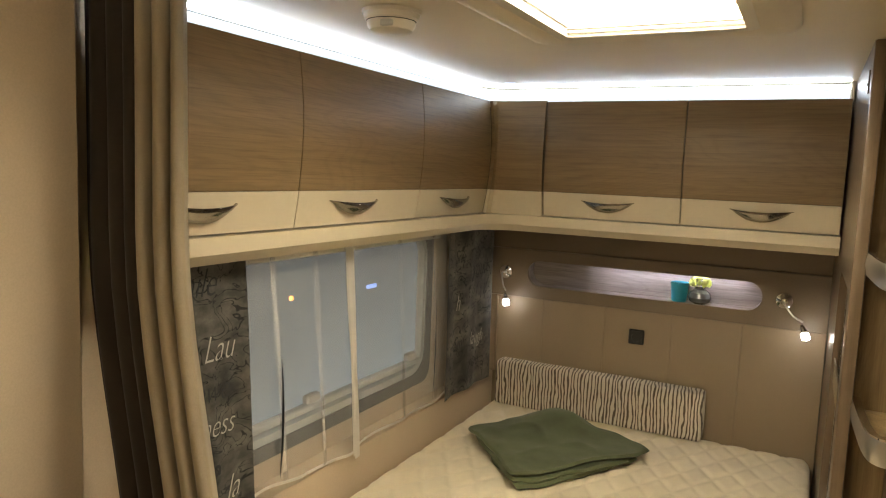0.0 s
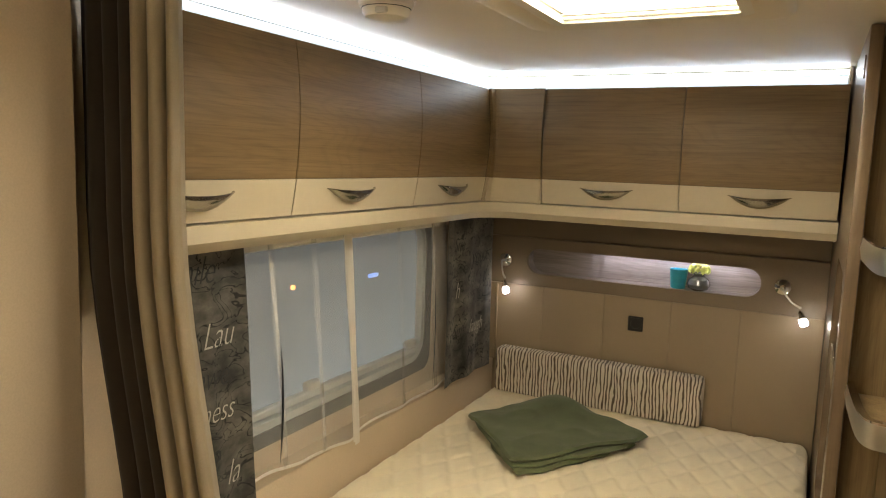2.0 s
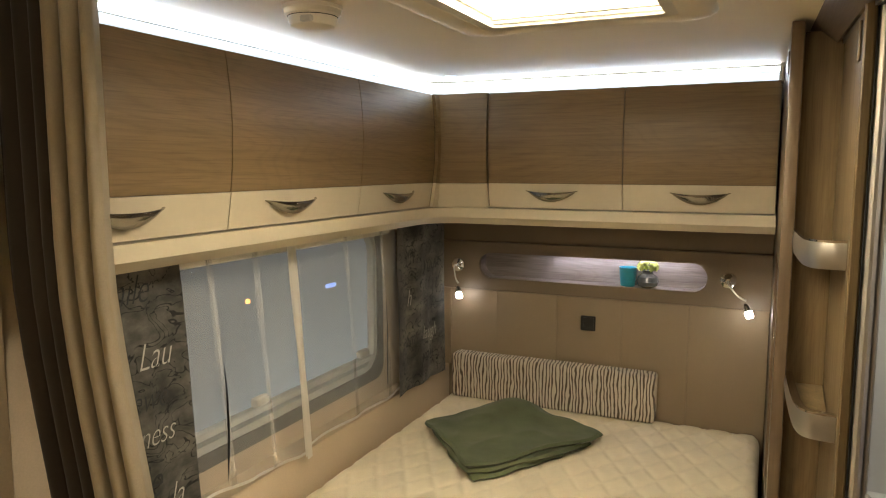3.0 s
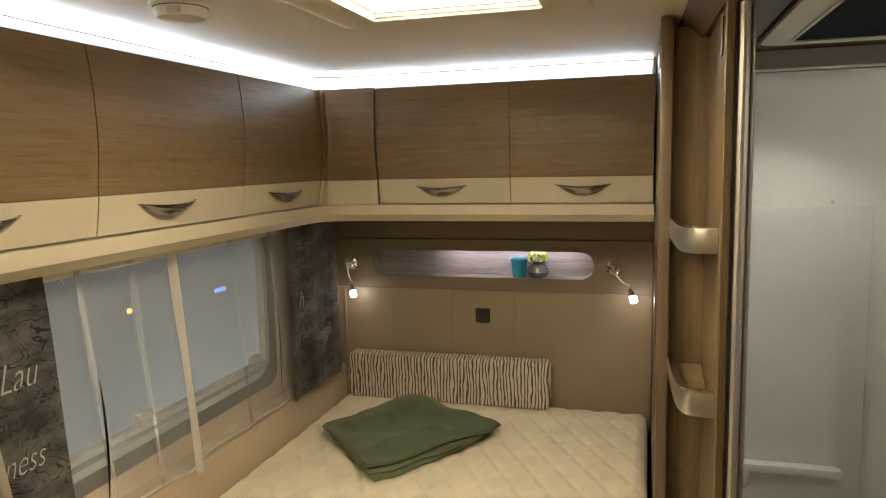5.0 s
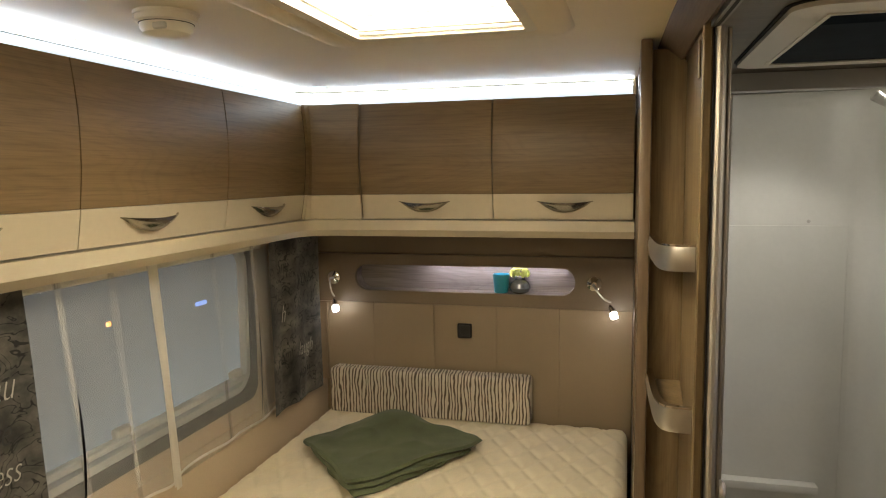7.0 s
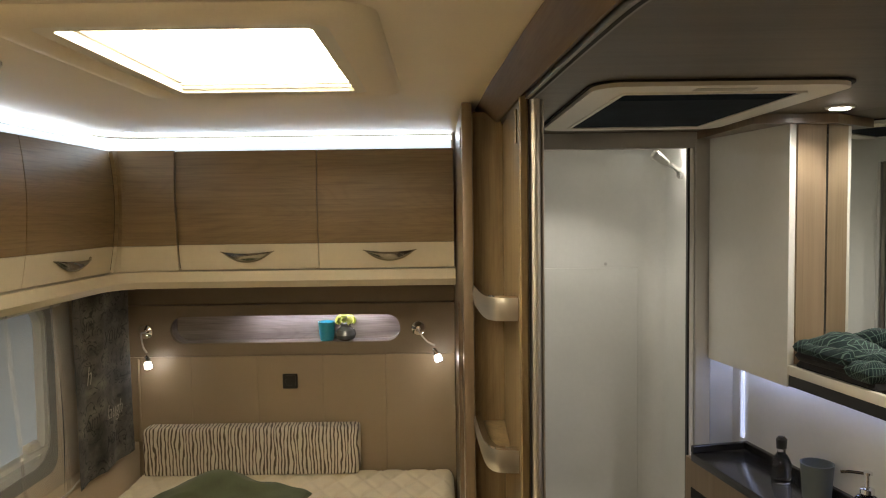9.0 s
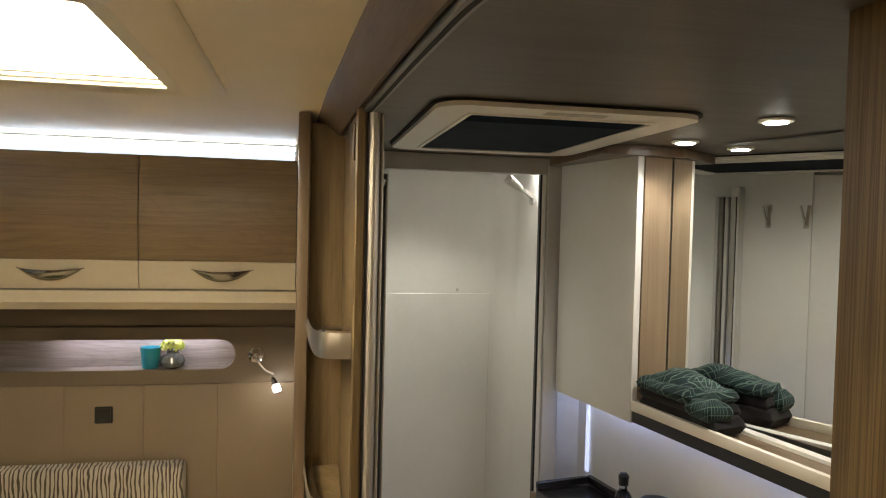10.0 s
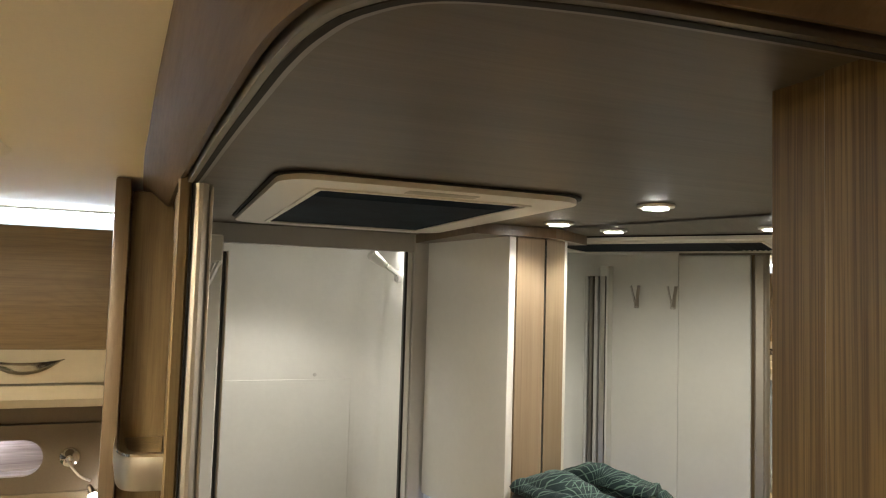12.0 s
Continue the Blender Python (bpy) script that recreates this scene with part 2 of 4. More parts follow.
def smooth_points(pts, n=8):
    """A rounded line through the points."""
    pts = [Vector(p) for p in pts]
    out = []
    for i in range(len(pts) - 1):
        p0, p1, p2, p3 = pts[max(i - 1, 0)], pts[i], pts[i + 1], pts[min(i + 2, len(pts) - 1)]
        for k in range(n):
            s = k / n
            out.append(0.5 * (2 * p1 + (p2 - p0) * s + (2 * p0 - 5 * p1 + 4 * p2 - p3) * s * s + (3 * p1 - p0 - 3 * p2 + p3) * s ** 3))
    return out + [pts[-1]]


def mesh_of(name, bm, material, smooth=True):
    me = bpy.data.meshes.new(name)
    bm.to_mesh(me)
    bm.free()
    me.materials.append(material)
    if smooth:
        me.shade_smooth()
        me.set_sharp_from_angle(angle=radians(34))
    return me


def thing(name, base, label, category, group="", kind=""):
    ob = new(name)
    ob.location = base
    ob.empty_display_size = 0.05
    return tagged(ob, label, category, group, kind)


def part(name, bm, material, parent, label="", smooth=True):
    """One mesh, given in the world's place, as a part of a thing or of a part."""
    ob = new(name, mesh_of(name, bm, material, smooth))
    ob.parent = parent
    if parent.type == "EMPTY":
        ob.matrix_parent_inverse = Matrix.Translation(parent.location).inverted()
    return tagged(ob, label)


def solo(name, bm, material, label, category, group="", kind="", smooth=True):
    return tagged(new(name, mesh_of(name, bm, material, smooth)), label, category, group, kind)


# ---- plan ----
XW, YW, XP = -1.07, 2.514, 0.250           # side wall, end wall, partition beside the bed
ZC, ZW, ZM = 1.95, 1.912, 0.69            # ceiling, washroom ceiling, mattress top
XL, YB = -0.90, 2.155                     # fronts of the lockers along the side and the end wall
Z_DOOR, Z_SPLIT, Z_TOP = 1.496, 1.584, 1.895
BACK = -1.6                               # wall behind the viewer
XR = 1.42                                 # outer wall of the washroom side

in_x = lambda a, b, d: (d, a, b)          # drawn in (y, z), depth along x
in_y = lambda a, b, d: (a, d, b)          # drawn in (x, z), depth along y
in_z = lambda a, b, d: (a, b, d)          # drawn in (x, y), depth along z

# ---- setting ----
solo("floor", box(XW - 0.04, XR + 0.04, BACK - 0.04, YW + 0.15, -0.04, 0), M_FLOOR, "brown wood-look vinyl floor", "floor", kind="structure")
HX0, HX1, HY0, HY1 = -0.348, 0.028, 0.755, 1.281
solo("ceiling", holed([(XW, BACK), (XR, BACK), (XR, YW + 0.1), (XW, YW + 0.1)], rounded(HX0, HX1, HY0, HY1, 0.02, 3), in_z, ZC, ZC + 0.06), M_CEIL,
     "smooth cream ceiling panel with a roof hatch opening", "ceiling", kind="structure")
WY0, WY1, WZ0, WZ1 = 0.74, 2.04, 0.875, 1.455
solo("wall_west", holed([(BACK, 0), (YW + 0.1, 0), (YW + 0.1, ZC + 0.06), (BACK, ZC + 0.06)], rounded(WY0, WY1, WZ0, WZ1, 0.05, 5), in_x, XW - 0.04, XW), M_WALL,
     "beige side wall with a window opening", "wall", kind="structure")
solo("wall_north", box(XW, XR, YW + 0.1, YW + 0.14, 0, ZC), M_WHITE, "plain end wall", "wall", kind="structure")
solo("wall_south", box(XW, XR, BACK - 0.04, BACK, 0, ZC), M_WALL, "plain beige wall behind the living area", "wall", kind="structure")
solo("wall_east", box(XR, XR + 0.04, BACK, YW + 0.14, 0, ZC), M_WHITE, "plain white washroom outer wall", "wall", kind="structure")

# lamp of the living area behind the viewer
living = thing("ceiling_lamp", (-0.40, -0.42, ZC - 0.1), "round warm ceiling lamp over the living area", "ceiling lamp")
part("shade", lathe([(0.0, 0), (0.12, 0.0), (0.145, 0.02), (0.15, 0.085)], (-0.40, -0.42, ZC - 0.098)), glow("living_glow", (1.0, 0.84, 0.57), 24.0), living, "glowing frosted shade")
part("rim", lathe([(0.151, 0), (0.162, 0.004), (0.162, 0.010)], (-0.40, -0.42, ZC - 0.0115)), M_CHROME, living, "thin chrome rim")

# ---- overhead lockers ----
def bulge(z):
    """How far a door's face stands out at height z."""
    s = (z - Z_DOOR) / (Z_TOP - Z_DOOR)
    return 0.034 * math.sin(math.pi * min(1, max(0, 0.08 + 0.72 * s)))


def side_place(s, off, z):
    return (XL + off, s, z)


def end_place(s, off, z):
    return (s, YB - off, z)


def curved_panel(place, s0, s1, z0, z1, thick=0.018, n=10, lift=0.0):
    bm = bmesh.new()
    rows = []
    for i in range(n + 1):
        z = z0 + (z1 - z0) * i / n
        o = bulge(z) + lift
        rows.append([bm.verts.new(place(s, w, z)) for s, w in ((s0, o), (s1, o), (s1, o - thick), (s0, o - thick))])
    for a, b in zip(rows, rows[1:]):
        for k in range(4):
            bm.faces.new((a[k], a[(k + 1) % 4], b[(k + 1) % 4], b[k]))
    bm.faces.new(rows[0][::-1])
    bm.faces.new(rows[-1])
    bmesh.ops.recalc_face_normals(bm, faces=bm.faces[:])
    return bm


def bow_handle(place, s, width, z):
    """A crescent pull: a straight upper lip that stands off the door and a bellied front."""
    bm = bmesh.new()
    n, m = 18, 6
    base = bulge(z)
    grid = []
    for i in range(n + 1):
        u = -1 + 2 * i / n
        w = 1 - u * u
        row = []
        for j in range(m + 1):
            v = j / m
            h = z + 0.014 + 0.007 * u * u - v * 0.029 * w
            o = base + 0.004 + (0.026 * w ** 0.8) * (1 - 0.75 * v ** 2.2)
            row.append(bm.verts.new(place(s + u * width / 2 * (1 - 0.06 * v * abs(u)), o, h)))
        grid.append(row)
    for a, b in zip(grid, grid[1:]):
        for j in range(m):
            bm.faces.new((a[j], a[j + 1], b[j + 1], b[j]))
    bmesh.ops.remove_doubles(bm, verts=bm.verts[:], dist=1e-5)
    bmesh.ops.recalc_face_normals(bm, faces=bm.faces[:])
    bmesh.ops.solidify(bm, geom=bm.faces[:], thickness=0.003)
    return bm


def locker(place, s0, s1, grain, handle, label):
    mid = place((s0 + s1) / 2, -0.15, Z_DOOR)
    t = thing("overhead_locker", mid, label, "locker", "overhead lockers")
    g = 0.0015
    bx = [place(s0 + 0.001, -0.30 if place is end_place else -0.19, Z_DOOR + 0.004), place(s1 - 0.001, -0.022, Z_TOP - 0.01)]
    lo, hi = [[f(a, b) for a, b in zip(*bx)] for f in (min, max)]
    part("body", box(lo[0], hi[0], lo[1], hi[1], lo[2], hi[2]), M_GAP, t, "dark locker carcass")
    part("door", curved_panel(place, s0 + g, s1 - g, Z_SPLIT + 0.0006, Z_TOP), grain, t, "curved brown oak door panel")
    part("lower_band", curved_panel(place, s0 + g, s1 - g, Z_DOOR + 0.003, Z_SPLIT - 0.0006, n=5, lift=0.0015), M_CREAM, t, "cream lower door band")
    if handle:
        hs, hw = handle
        part("handle", bow_handle(place, hs, hw, 1.540), M_DARK_CHROME, t, "polished chrome bow handle")
    return t


oak = "curved oak overhead locker with cream band and chrome handle"
locker(side_place, 0.675, 1.036, M_LOCKER_Y, (0.745, 0.20), oak)
locker(side_place, 1.036, 1.597, M_LOCKER_Y, (1.265, 0.215), oak)
locker(side_place, 1.597, 2.09, M_LOCKER_Y, (1.84, 0.215), oak)
locker(end_place, -0.678, -0.212, M_LOCKER, (-0.45, 0.180), oak)
locker(end_place, -0.212, XP - 0.007, M_LOCKER, (0.026, 0.180), oak)

# the fixed corner piece between the two runs
corner = thing("corner_locker", (XL - 0.1, YB + 0.1, Z_DOOR), "brown oak and cream fixed corner panel between the lockers", "locker")
for nm, mt, z0, z1, lf in (("upper_panel", M_LOCKER, Z_SPLIT + 0.0006, Z_TOP, 0.0), ("lower_panel", M_CREAM, Z_DOOR + 0.003, Z_SPLIT - 0.0006, 0.0015)):
    bm = bmesh.new()
    rows = []
    n = 10
    for i in range(n + 1):
        z = z0 + (z1 - z0) * i / n
        o = bulge(z) + lf
        front = [(XL + o, 2.0914), (XL + o, YB - o - 0.028), (XL + o + 0.008, YB - o - 0.008), (XL + o + 0.028, YB - o), (-0.6794, YB - o)]
        rows.append([bm.verts.new((x, y, z)) for x, y in front])
    for a, b in zip(rows, rows[1:]):
        for k in range(4):
            bm.faces.new((a[k], a[k + 1], b[k + 1], b[k]))
    bmesh.ops.recalc_face_normals(bm, faces=bm.faces[:])
    bmesh.ops.solidify(bm, geom=bm.faces[:], thickness=0.012)
    part(nm, bm, mt, corner)
part("body", box(XL - 0.18, XL - 0.03, 2.06, YW + 0.05, Z_DOOR, Z_TOP - 0.01), M_GAP, corner, "dark carcass")

# cream pelmet under the doors, round the inner corner
arc = [(XL + 0.03 + 0.09 - 0.09 * math.cos(w), YB - 0.03 - 0.09 + 0.09 * math.sin(w)) for w in [radians(90 * i / 8) for i in range(9)]]
line = [(XL + 0.03, 0.675)] + arc + [(XP - 0.004, YB - 0.03)]
sec = [(0.0, 0.0), (0.002, -0.034), (-0.026, -0.058), (-0.05, -0.060), (-0.16, -0.060), (-0.16, 0.0)]
bm = sweep([(x, y, Z_DOOR - 0.001) for x, y in line], sec)
solo("locker_pelmet", bm, M_CREAM, "cream pelmet board running below the overhead lockers", "pelmet", kind="structure")
solo("locker_floor", box(XL, XP, YB + 0.12, YW + 0.09, 1.437, 1.452), M_HEAD_TOP, "brown underside of the end lockers", "trim", kind="structure")

# light strip between lockers and ceiling
strip = thing("light_strip", (XL, YB, Z_TOP + 0.005), "glowing cool white LED strip above the lockers", "light strip")
sline = [(XL - 0.012, 0.675), (XL - 0.012, YB - 0.06), (XL + 0.006, YB - 0.012), (XL + 0.06, YB + 0.012), (XP - 0.016, YB + 0.012)]
part("diffuser", sweep([(x, y, Z_TOP + 0.003) for x, y in sline], [(0, 0), (0.004, 0.008), (0.004, 0.019), (0, 0.0245), (-0.012, 0.0245), (-0.012, 0)]), M_STRIP_DIM, strip, "glowing white diffuser")
part("upper_diffuser", sweep([(x, y, Z_TOP + 0.031) for x, y in sline], [(-0.003, 0), (-0.003, 0.014), (-0.014, 0.014), (-0.014, 0)]), M_STRIP, strip, "glowing white diffuser")
part("profile", sweep([(x, y, Z_TOP + 0.0278) for x, y in sline], [(0.003, 0), (0.003, 0.0022), (-0.03, 0.0022), (-0.03, 0)]), M_SATIN, strip, "thin satin profile edge")
part("end_cap", box(XP - 0.014, XP - 0.004, YB - 0.005, YB + 0.06, Z_TOP - 0.004, ZC - 0.002, 0.002), M_PLASTIC, strip, "ivory end cap")
# Corner connector disc, no lamp: its glow stands in for light falling on it.
part("spot", lathe([(0.0, 0), (0.018, 0), (0.022, 0.004), (0.022, 0.006), (0.0, 0.006)], (XL + 0.11, YB - 0.10, ZC - 0.006)), M_STRIP_DIM, strip, "small round strip connector, glow added to brighten it")

# ---- roof hatch ----
hatch = thing("roof_hatch", ((HX0 + HX1) / 2, (HY0 + HY1) / 2, ZC), "brightly lit roof hatch with an ivory frame", "roof hatch")
part("frame", holed(rounded(HX0 - 0.016, HX1 + 0.016, HY0 - 0.016, HY1 + 0.016, 0.025, 4), rounded(HX0 + 0.008, HX1 - 0.008, HY0 + 0.008, HY1 - 0.008, 0.012, 4), in_z, ZC - 0.010, ZC + 0.012), M_PLASTIC, hatch)
bm = bmesh.new()
loops = [[bm.verts.new((x, y, ZC + dz)) for x, y in rounded(HX0 - o, HX1 + o, HY0 - o, HY1 + o, 0.025 + 0.5 * max(0, o - 0.017), 6)]
         for o, dz in ((0.088, -0.0005), (0.085, -0.006), (0.076, -0.011), (0.060, -0.0135), (0.035, -0.0135), (0.0165, -0.011))]
for l0, l1 in zip(loops, loops[1:]):
    for k in range(len(l0)):
        bm.faces.new((l0[k], l0[(k + 1) % len(l0)], l1[(k + 1) % len(l0)], l1[k]))
bmesh.ops.recalc_face_normals(bm, faces=bm.faces[:])
part("outer_surround", bm, M_CEIL, hatch, "cream moulded surround")
part("reveal", holed(rounded(HX0 - 0.006, HX1 + 0.006, HY0 - 0.006, HY1 + 0.006, 0.02, 4), rounded(HX0 + 0.006, HX1 - 0.006, HY0 + 0.006, HY1 - 0.006, 0.012, 4), in_z, ZC + 0.013, ZC + 0.075), M_PLASTIC, hatch)
part("blind", prism(rounded(HX0 - 0.01, HX1 + 0.01, HY0 - 0.01, HY1 + 0.01, 0.02, 4), in_z, ZC + 0.07, ZC + 0.075), M_HATCH, hatch, "glowing white diffuser blind")
for dz, dy in ((0.004, 0.012), (0.022, 0.018)):
    part("blind_edge", box(HX0 + 0.009, HX1 - 0.009, HY1 - dy - 0.003, HY1 - dy, ZC + dz, ZC + dz + 0.0022), M_GREY, hatch, "grey blind guide line")
part("blind_bar", box(HX0 + 0.012, HX1 - 0.012, HY1 - 0.05, HY1 - 0.035, ZC + 0.03, ZC + 0.045, 0.003), M_PLASTIC, hatch)
part("far_rail", box(HX0 + 0.010, HX1 - 0.010, HY1 - 0.036, HY1 - 0.024, ZC + 0.002, ZC + 0.007, 0.001), M_PLASTIC, hatch, "ivory blind rail")
part("near_lip", box(HX0 + 0.010, HX1 - 0.010, HY1 - 0.017, HY1 - 0.010, ZC - 0.004, ZC + 0.002, 0.001), M_PLASTIC, hatch, "ivory blind rail")
part("side_rail", box(HX0 + 0.0105, HX0 + 0.020, HY0 + 0.015, HY1 - 0.040, ZC + 0.004, ZC + 0.009, 0.001), M_PLASTIC, hatch, "ivory blind rail")
part("latch", box(HX1 - 0.028, HX1 - 0.010, HY0 + 0.02, HY0 + 0.05, ZC + 0.0, ZC + 0.03, 0.003), M_GREY, hatch, "grey latch")
for x, y in ((HX1 - 0.10, HY1 - 0.16), (HX0 + 0.10, HY0 + 0.07)):
    part("knob", lathe([(0.007, 0), (0.009, 0.004), (0.008, 0.012), (0.0, 0.014)], (x, y, ZC + 0.058), 14), M_PLASTIC, hatch)
part("grip", box(-0.24, -0.14, HY1 + 0.02, HY1 + 0.032, ZC - 0.0095, ZC - 0.004, 0.002), M_PLASTIC, hatch, "moulded finger grip")

# ---- smoke detector ----
det = thing("smoke_detector", (-0.600, 0.968, ZC - 0.042), "round ivory plastic smoke detector on the ceiling", "smoke detector")
part("housing", lathe([(0.0, 0), (0.030, 0.0), (0.042, 0.003), (0.047, 0.011), (0.048, 0.020), (0.054, 0.024), (0.056, 0.036)], (-0.600, 0.968, ZC - 0.042)), M_PLASTIC, det)
part("base_ring", lathe([(0.0585, 0), (0.0585, 0.007)], (-0.600, 0.968, ZC - 0.0085)), M_PLASTIC, det)
part("vent_slot", lathe([(0.0485, 0), (0.0492, 0.001), (0.0485, 0.003)], (-0.600, 0.968, ZC - 0.0225)), M_GAP, det, "dark air slot")
part("test_button", box(-0.595, -0.570, 0.917, 0.928, ZC - 0.038, ZC - 0.027, 0.002), M_GREY, det, "grey test button")

# ---- headboard wall ----
NX0, NX1, NZ0, NZ1 = -0.862, 0.034, 1.182, 1.288
solo("headboard_upper", holed([(XW, 1.132), (XP - 0.002, 1.132), (XP - 0.002, 1.332), (XW, 1.332)], rounded(NX0, NX1, NZ0, NZ1, 0.0525, 10), in_y, YW, YW + 0.018), M_HEAD_TOP,
     "brown upper headboard with a long rounded niche", "headboard", kind="structure")
solo("headboard_back", box(XW, XP, YW + 0.085, YW + 0.1, 0.0, ZC), M_HEAD_TOP, "brown wall board behind the headboard", "wall", kind="structure")
solo("headboard_cornice", box(XW, XP - 0.002, YW + 0.012, YW + 0.03, 1.335, 1.437), M_HEAD_TOP, "brown board between headboard and lockers", "trim", kind="structure")
niche = thing("wall_niche", ((NX0 + NX1) / 2, YW + 0.05, NZ0), "lit niche lined with grey wood-look laminate", "niche", kind="structure")
ring = rounded(NX0 - 0.001, NX1 + 0.001, NZ0 - 0.001, NZ1 + 0.024, 0.0535, 10)
part("niche_lining", holed(rounded(NX0 - 0.006, NX1 + 0.006, NZ0 - 0.006, NZ1 + 0.029, 0.06, 10), ring, in_y, YW + 0.0185, YW + 0.082), M_NICHE, niche)
part("niche_back", prism(rounded(NX0 - 0.006, NX1 + 0.006, NZ0 - 0.006, NZ1 + 0.029, 0.06, 10), in_y, YW + 0.0822, YW + 0.0845), M_NICHE, niche)
part("niche_strip", box(NX0 + 0.30, NX1 - 0.06, YW + 0.020, YW + 0.030, NZ1 + 0.010, NZ1 + 0.015), glow("niche_led", LED_VIOLET, 27.0), niche, "glowing violet-white LED strip")
edges = [XW + 0.002, -0.785, -0.528, -0.270, -0.024, XP - 0.003]
head = thing("headboard", ((XW + XP) / 2, YW + 0.02, 0.55), "beige leatherette headboard in five stitched panels", "headboard", kind="structure")
for a, b in zip(edges, edges[1:]):
    part("panel", box(a + 0.0003, b - 0.0003, YW + 0.001, YW + 0.03, 0.5, 1.130, 0.0012, segs=2), M_HEAD, head)

solo("corner_trim", box(XW + 0.078, XW + 0.086, YW - 0.012, YW + 0.0005, 0.802, 1.125, 0.003), M_HEAD, "beige vertical trim in the headboard corner", "trim", kind="structure")

# ---- reading lamps ----
def reading_lamp(x, z, tip, label):
    t = thing("reading_lamp", (x, YW, z), label, "lamp", "reading lamps")
    turn = pose(0, 0, 0, 90, 0, 0)
    part("base", lathe([(0.029, 0), (0.029, 0.004), (0.027, 0.008), (0.018, 0.012), (0.009, 0.020), (0.0, 0.021)], (x, YW, z), 28, turn), M_CHROME, t, "round chrome wall plate")
    start, tip = Vector((x, YW - 0.02, z)), Vector(tip)
    path = smooth_points([start, start + Vector((0, -0.028, -0.002)), (start + tip) / 2 + Vector((0, -0.02, -0.002)), tip + Vector((0, 0.004, 0.02))], 6)
    part("flexible_arm", tube(path, 0.0036, 8), M_SATIN, t, "thin chrome gooseneck")
    aim = Vector((0.36 if x > -0.4 else 0.30, -0.35, -0.85)).normalized()
    m = aim.to_track_quat("Z", "Y").to_matrix().to_4x4()
    head = part("head", lathe([(0.006, -0.010), (0.010, 0.0), (0.0115, 0.018)], tip, 20, m), M_CHROME, t, "small chrome lamp head")
    part("bulb_glass", lathe([(0.0112, 0.0185), (0.0130, 0.023), (0.0138, 0.036), (0.0115, 0.042), (0.0, 0.043)], tip, 20, m), glow("bulb_glow", (1.0, 0.97, 0.93), 30.0), head, "glowing frosted glass bulb")
    return t


reading_lamp(-0.955, 1.231, (-0.932, YW - 0.06, 1.140), "chrome gooseneck reading lamp, lit, on the headboard")
reading_lamp(0.106, 1.233, (0.170, YW - 0.07, 1.155), "chrome gooseneck reading lamp, lit, on the headboard")

# ---- socket ----
sock = thing("wall_socket", (-0.399, YW, 1.001), "square black wall socket on the headboard", "socket")
part("cover_plate", box(-0.428, -0.370, YW - 0.008, YW + 0.001, 1.001, 1.059, 0.003), M_BLACK, sock)
part("insert", holed(rounded(-0.422, -0.376, 1.007, 1.053, 0.003, 2), [(-0.399 + 0.018 * math.cos(w), 1.030 + 0.018 * math.sin(w)) for w in [2 * math.pi * i / 20 for i in range(20)]], in_y, YW - 0.0105, YW - 0.0082), M_BLACK, sock)

# ---- cup and vase in the niche ----
M_CUP = plain("turquoise_glaze", (0.03, 0.30, 0.42), 0.3, grain=0.05)
solo("cup", lathe([(0.024, 0), (0.027, 0.002), (0.034, 0.072), (0.035, 0.074), (0.032, 0.074), (0.025, 0.006), (0.0, 0.006)], (-0.258, YW + 0.040, NZ0)), M_CUP, "turquoise tumbler standing in the lit niche", "cup")
vase = thing("vase", (-0.183, YW + 0.035, NZ0), "small grey glass vase with a yellow-green flower", "vase")
part("bowl", lathe([(0.022, 0), (0.036, 0.008), (0.042, 0.024), (0.036, 0.042), (0.020, 0.054), (0.019, 0.062), (0.024, 0.066), (0.020, 0.066), (0.015, 0.058), (0.0, 0.05)], (-0.183, YW + 0.035, NZ0)),
     plain("grey_glass", (0.12, 0.125, 0.12), 0.12, grain=0.1, coat=0.5), vase)
bm = bmesh.new()
rnd = random.Random(4)
for i in range(90):
    d = Vector((rnd.uniform(-1, 1), rnd.uniform(-1, 1), rnd.uniform(-0.25, 1))).normalized()
    c = Vector((-0.183, YW + 0.033, NZ0 + 0.078)) + Vector((d.x * 0.034, d.y * 0.026, d.z * 0.022))
    s = d.orthogonal().normalized() * 0.007
    u = d.cross(s).normalized() * 0.005
    bm.faces.new([bm.verts.new(c + q) for q in (-s - u, s - u, s + u + d * 0.006, -s + u + d * 0.006)])
part("flower", bm, plain("flower_petals", (0.62, 0.66, 0.16), 0.7, grain=0.2), vase, "yellow-green bloom")

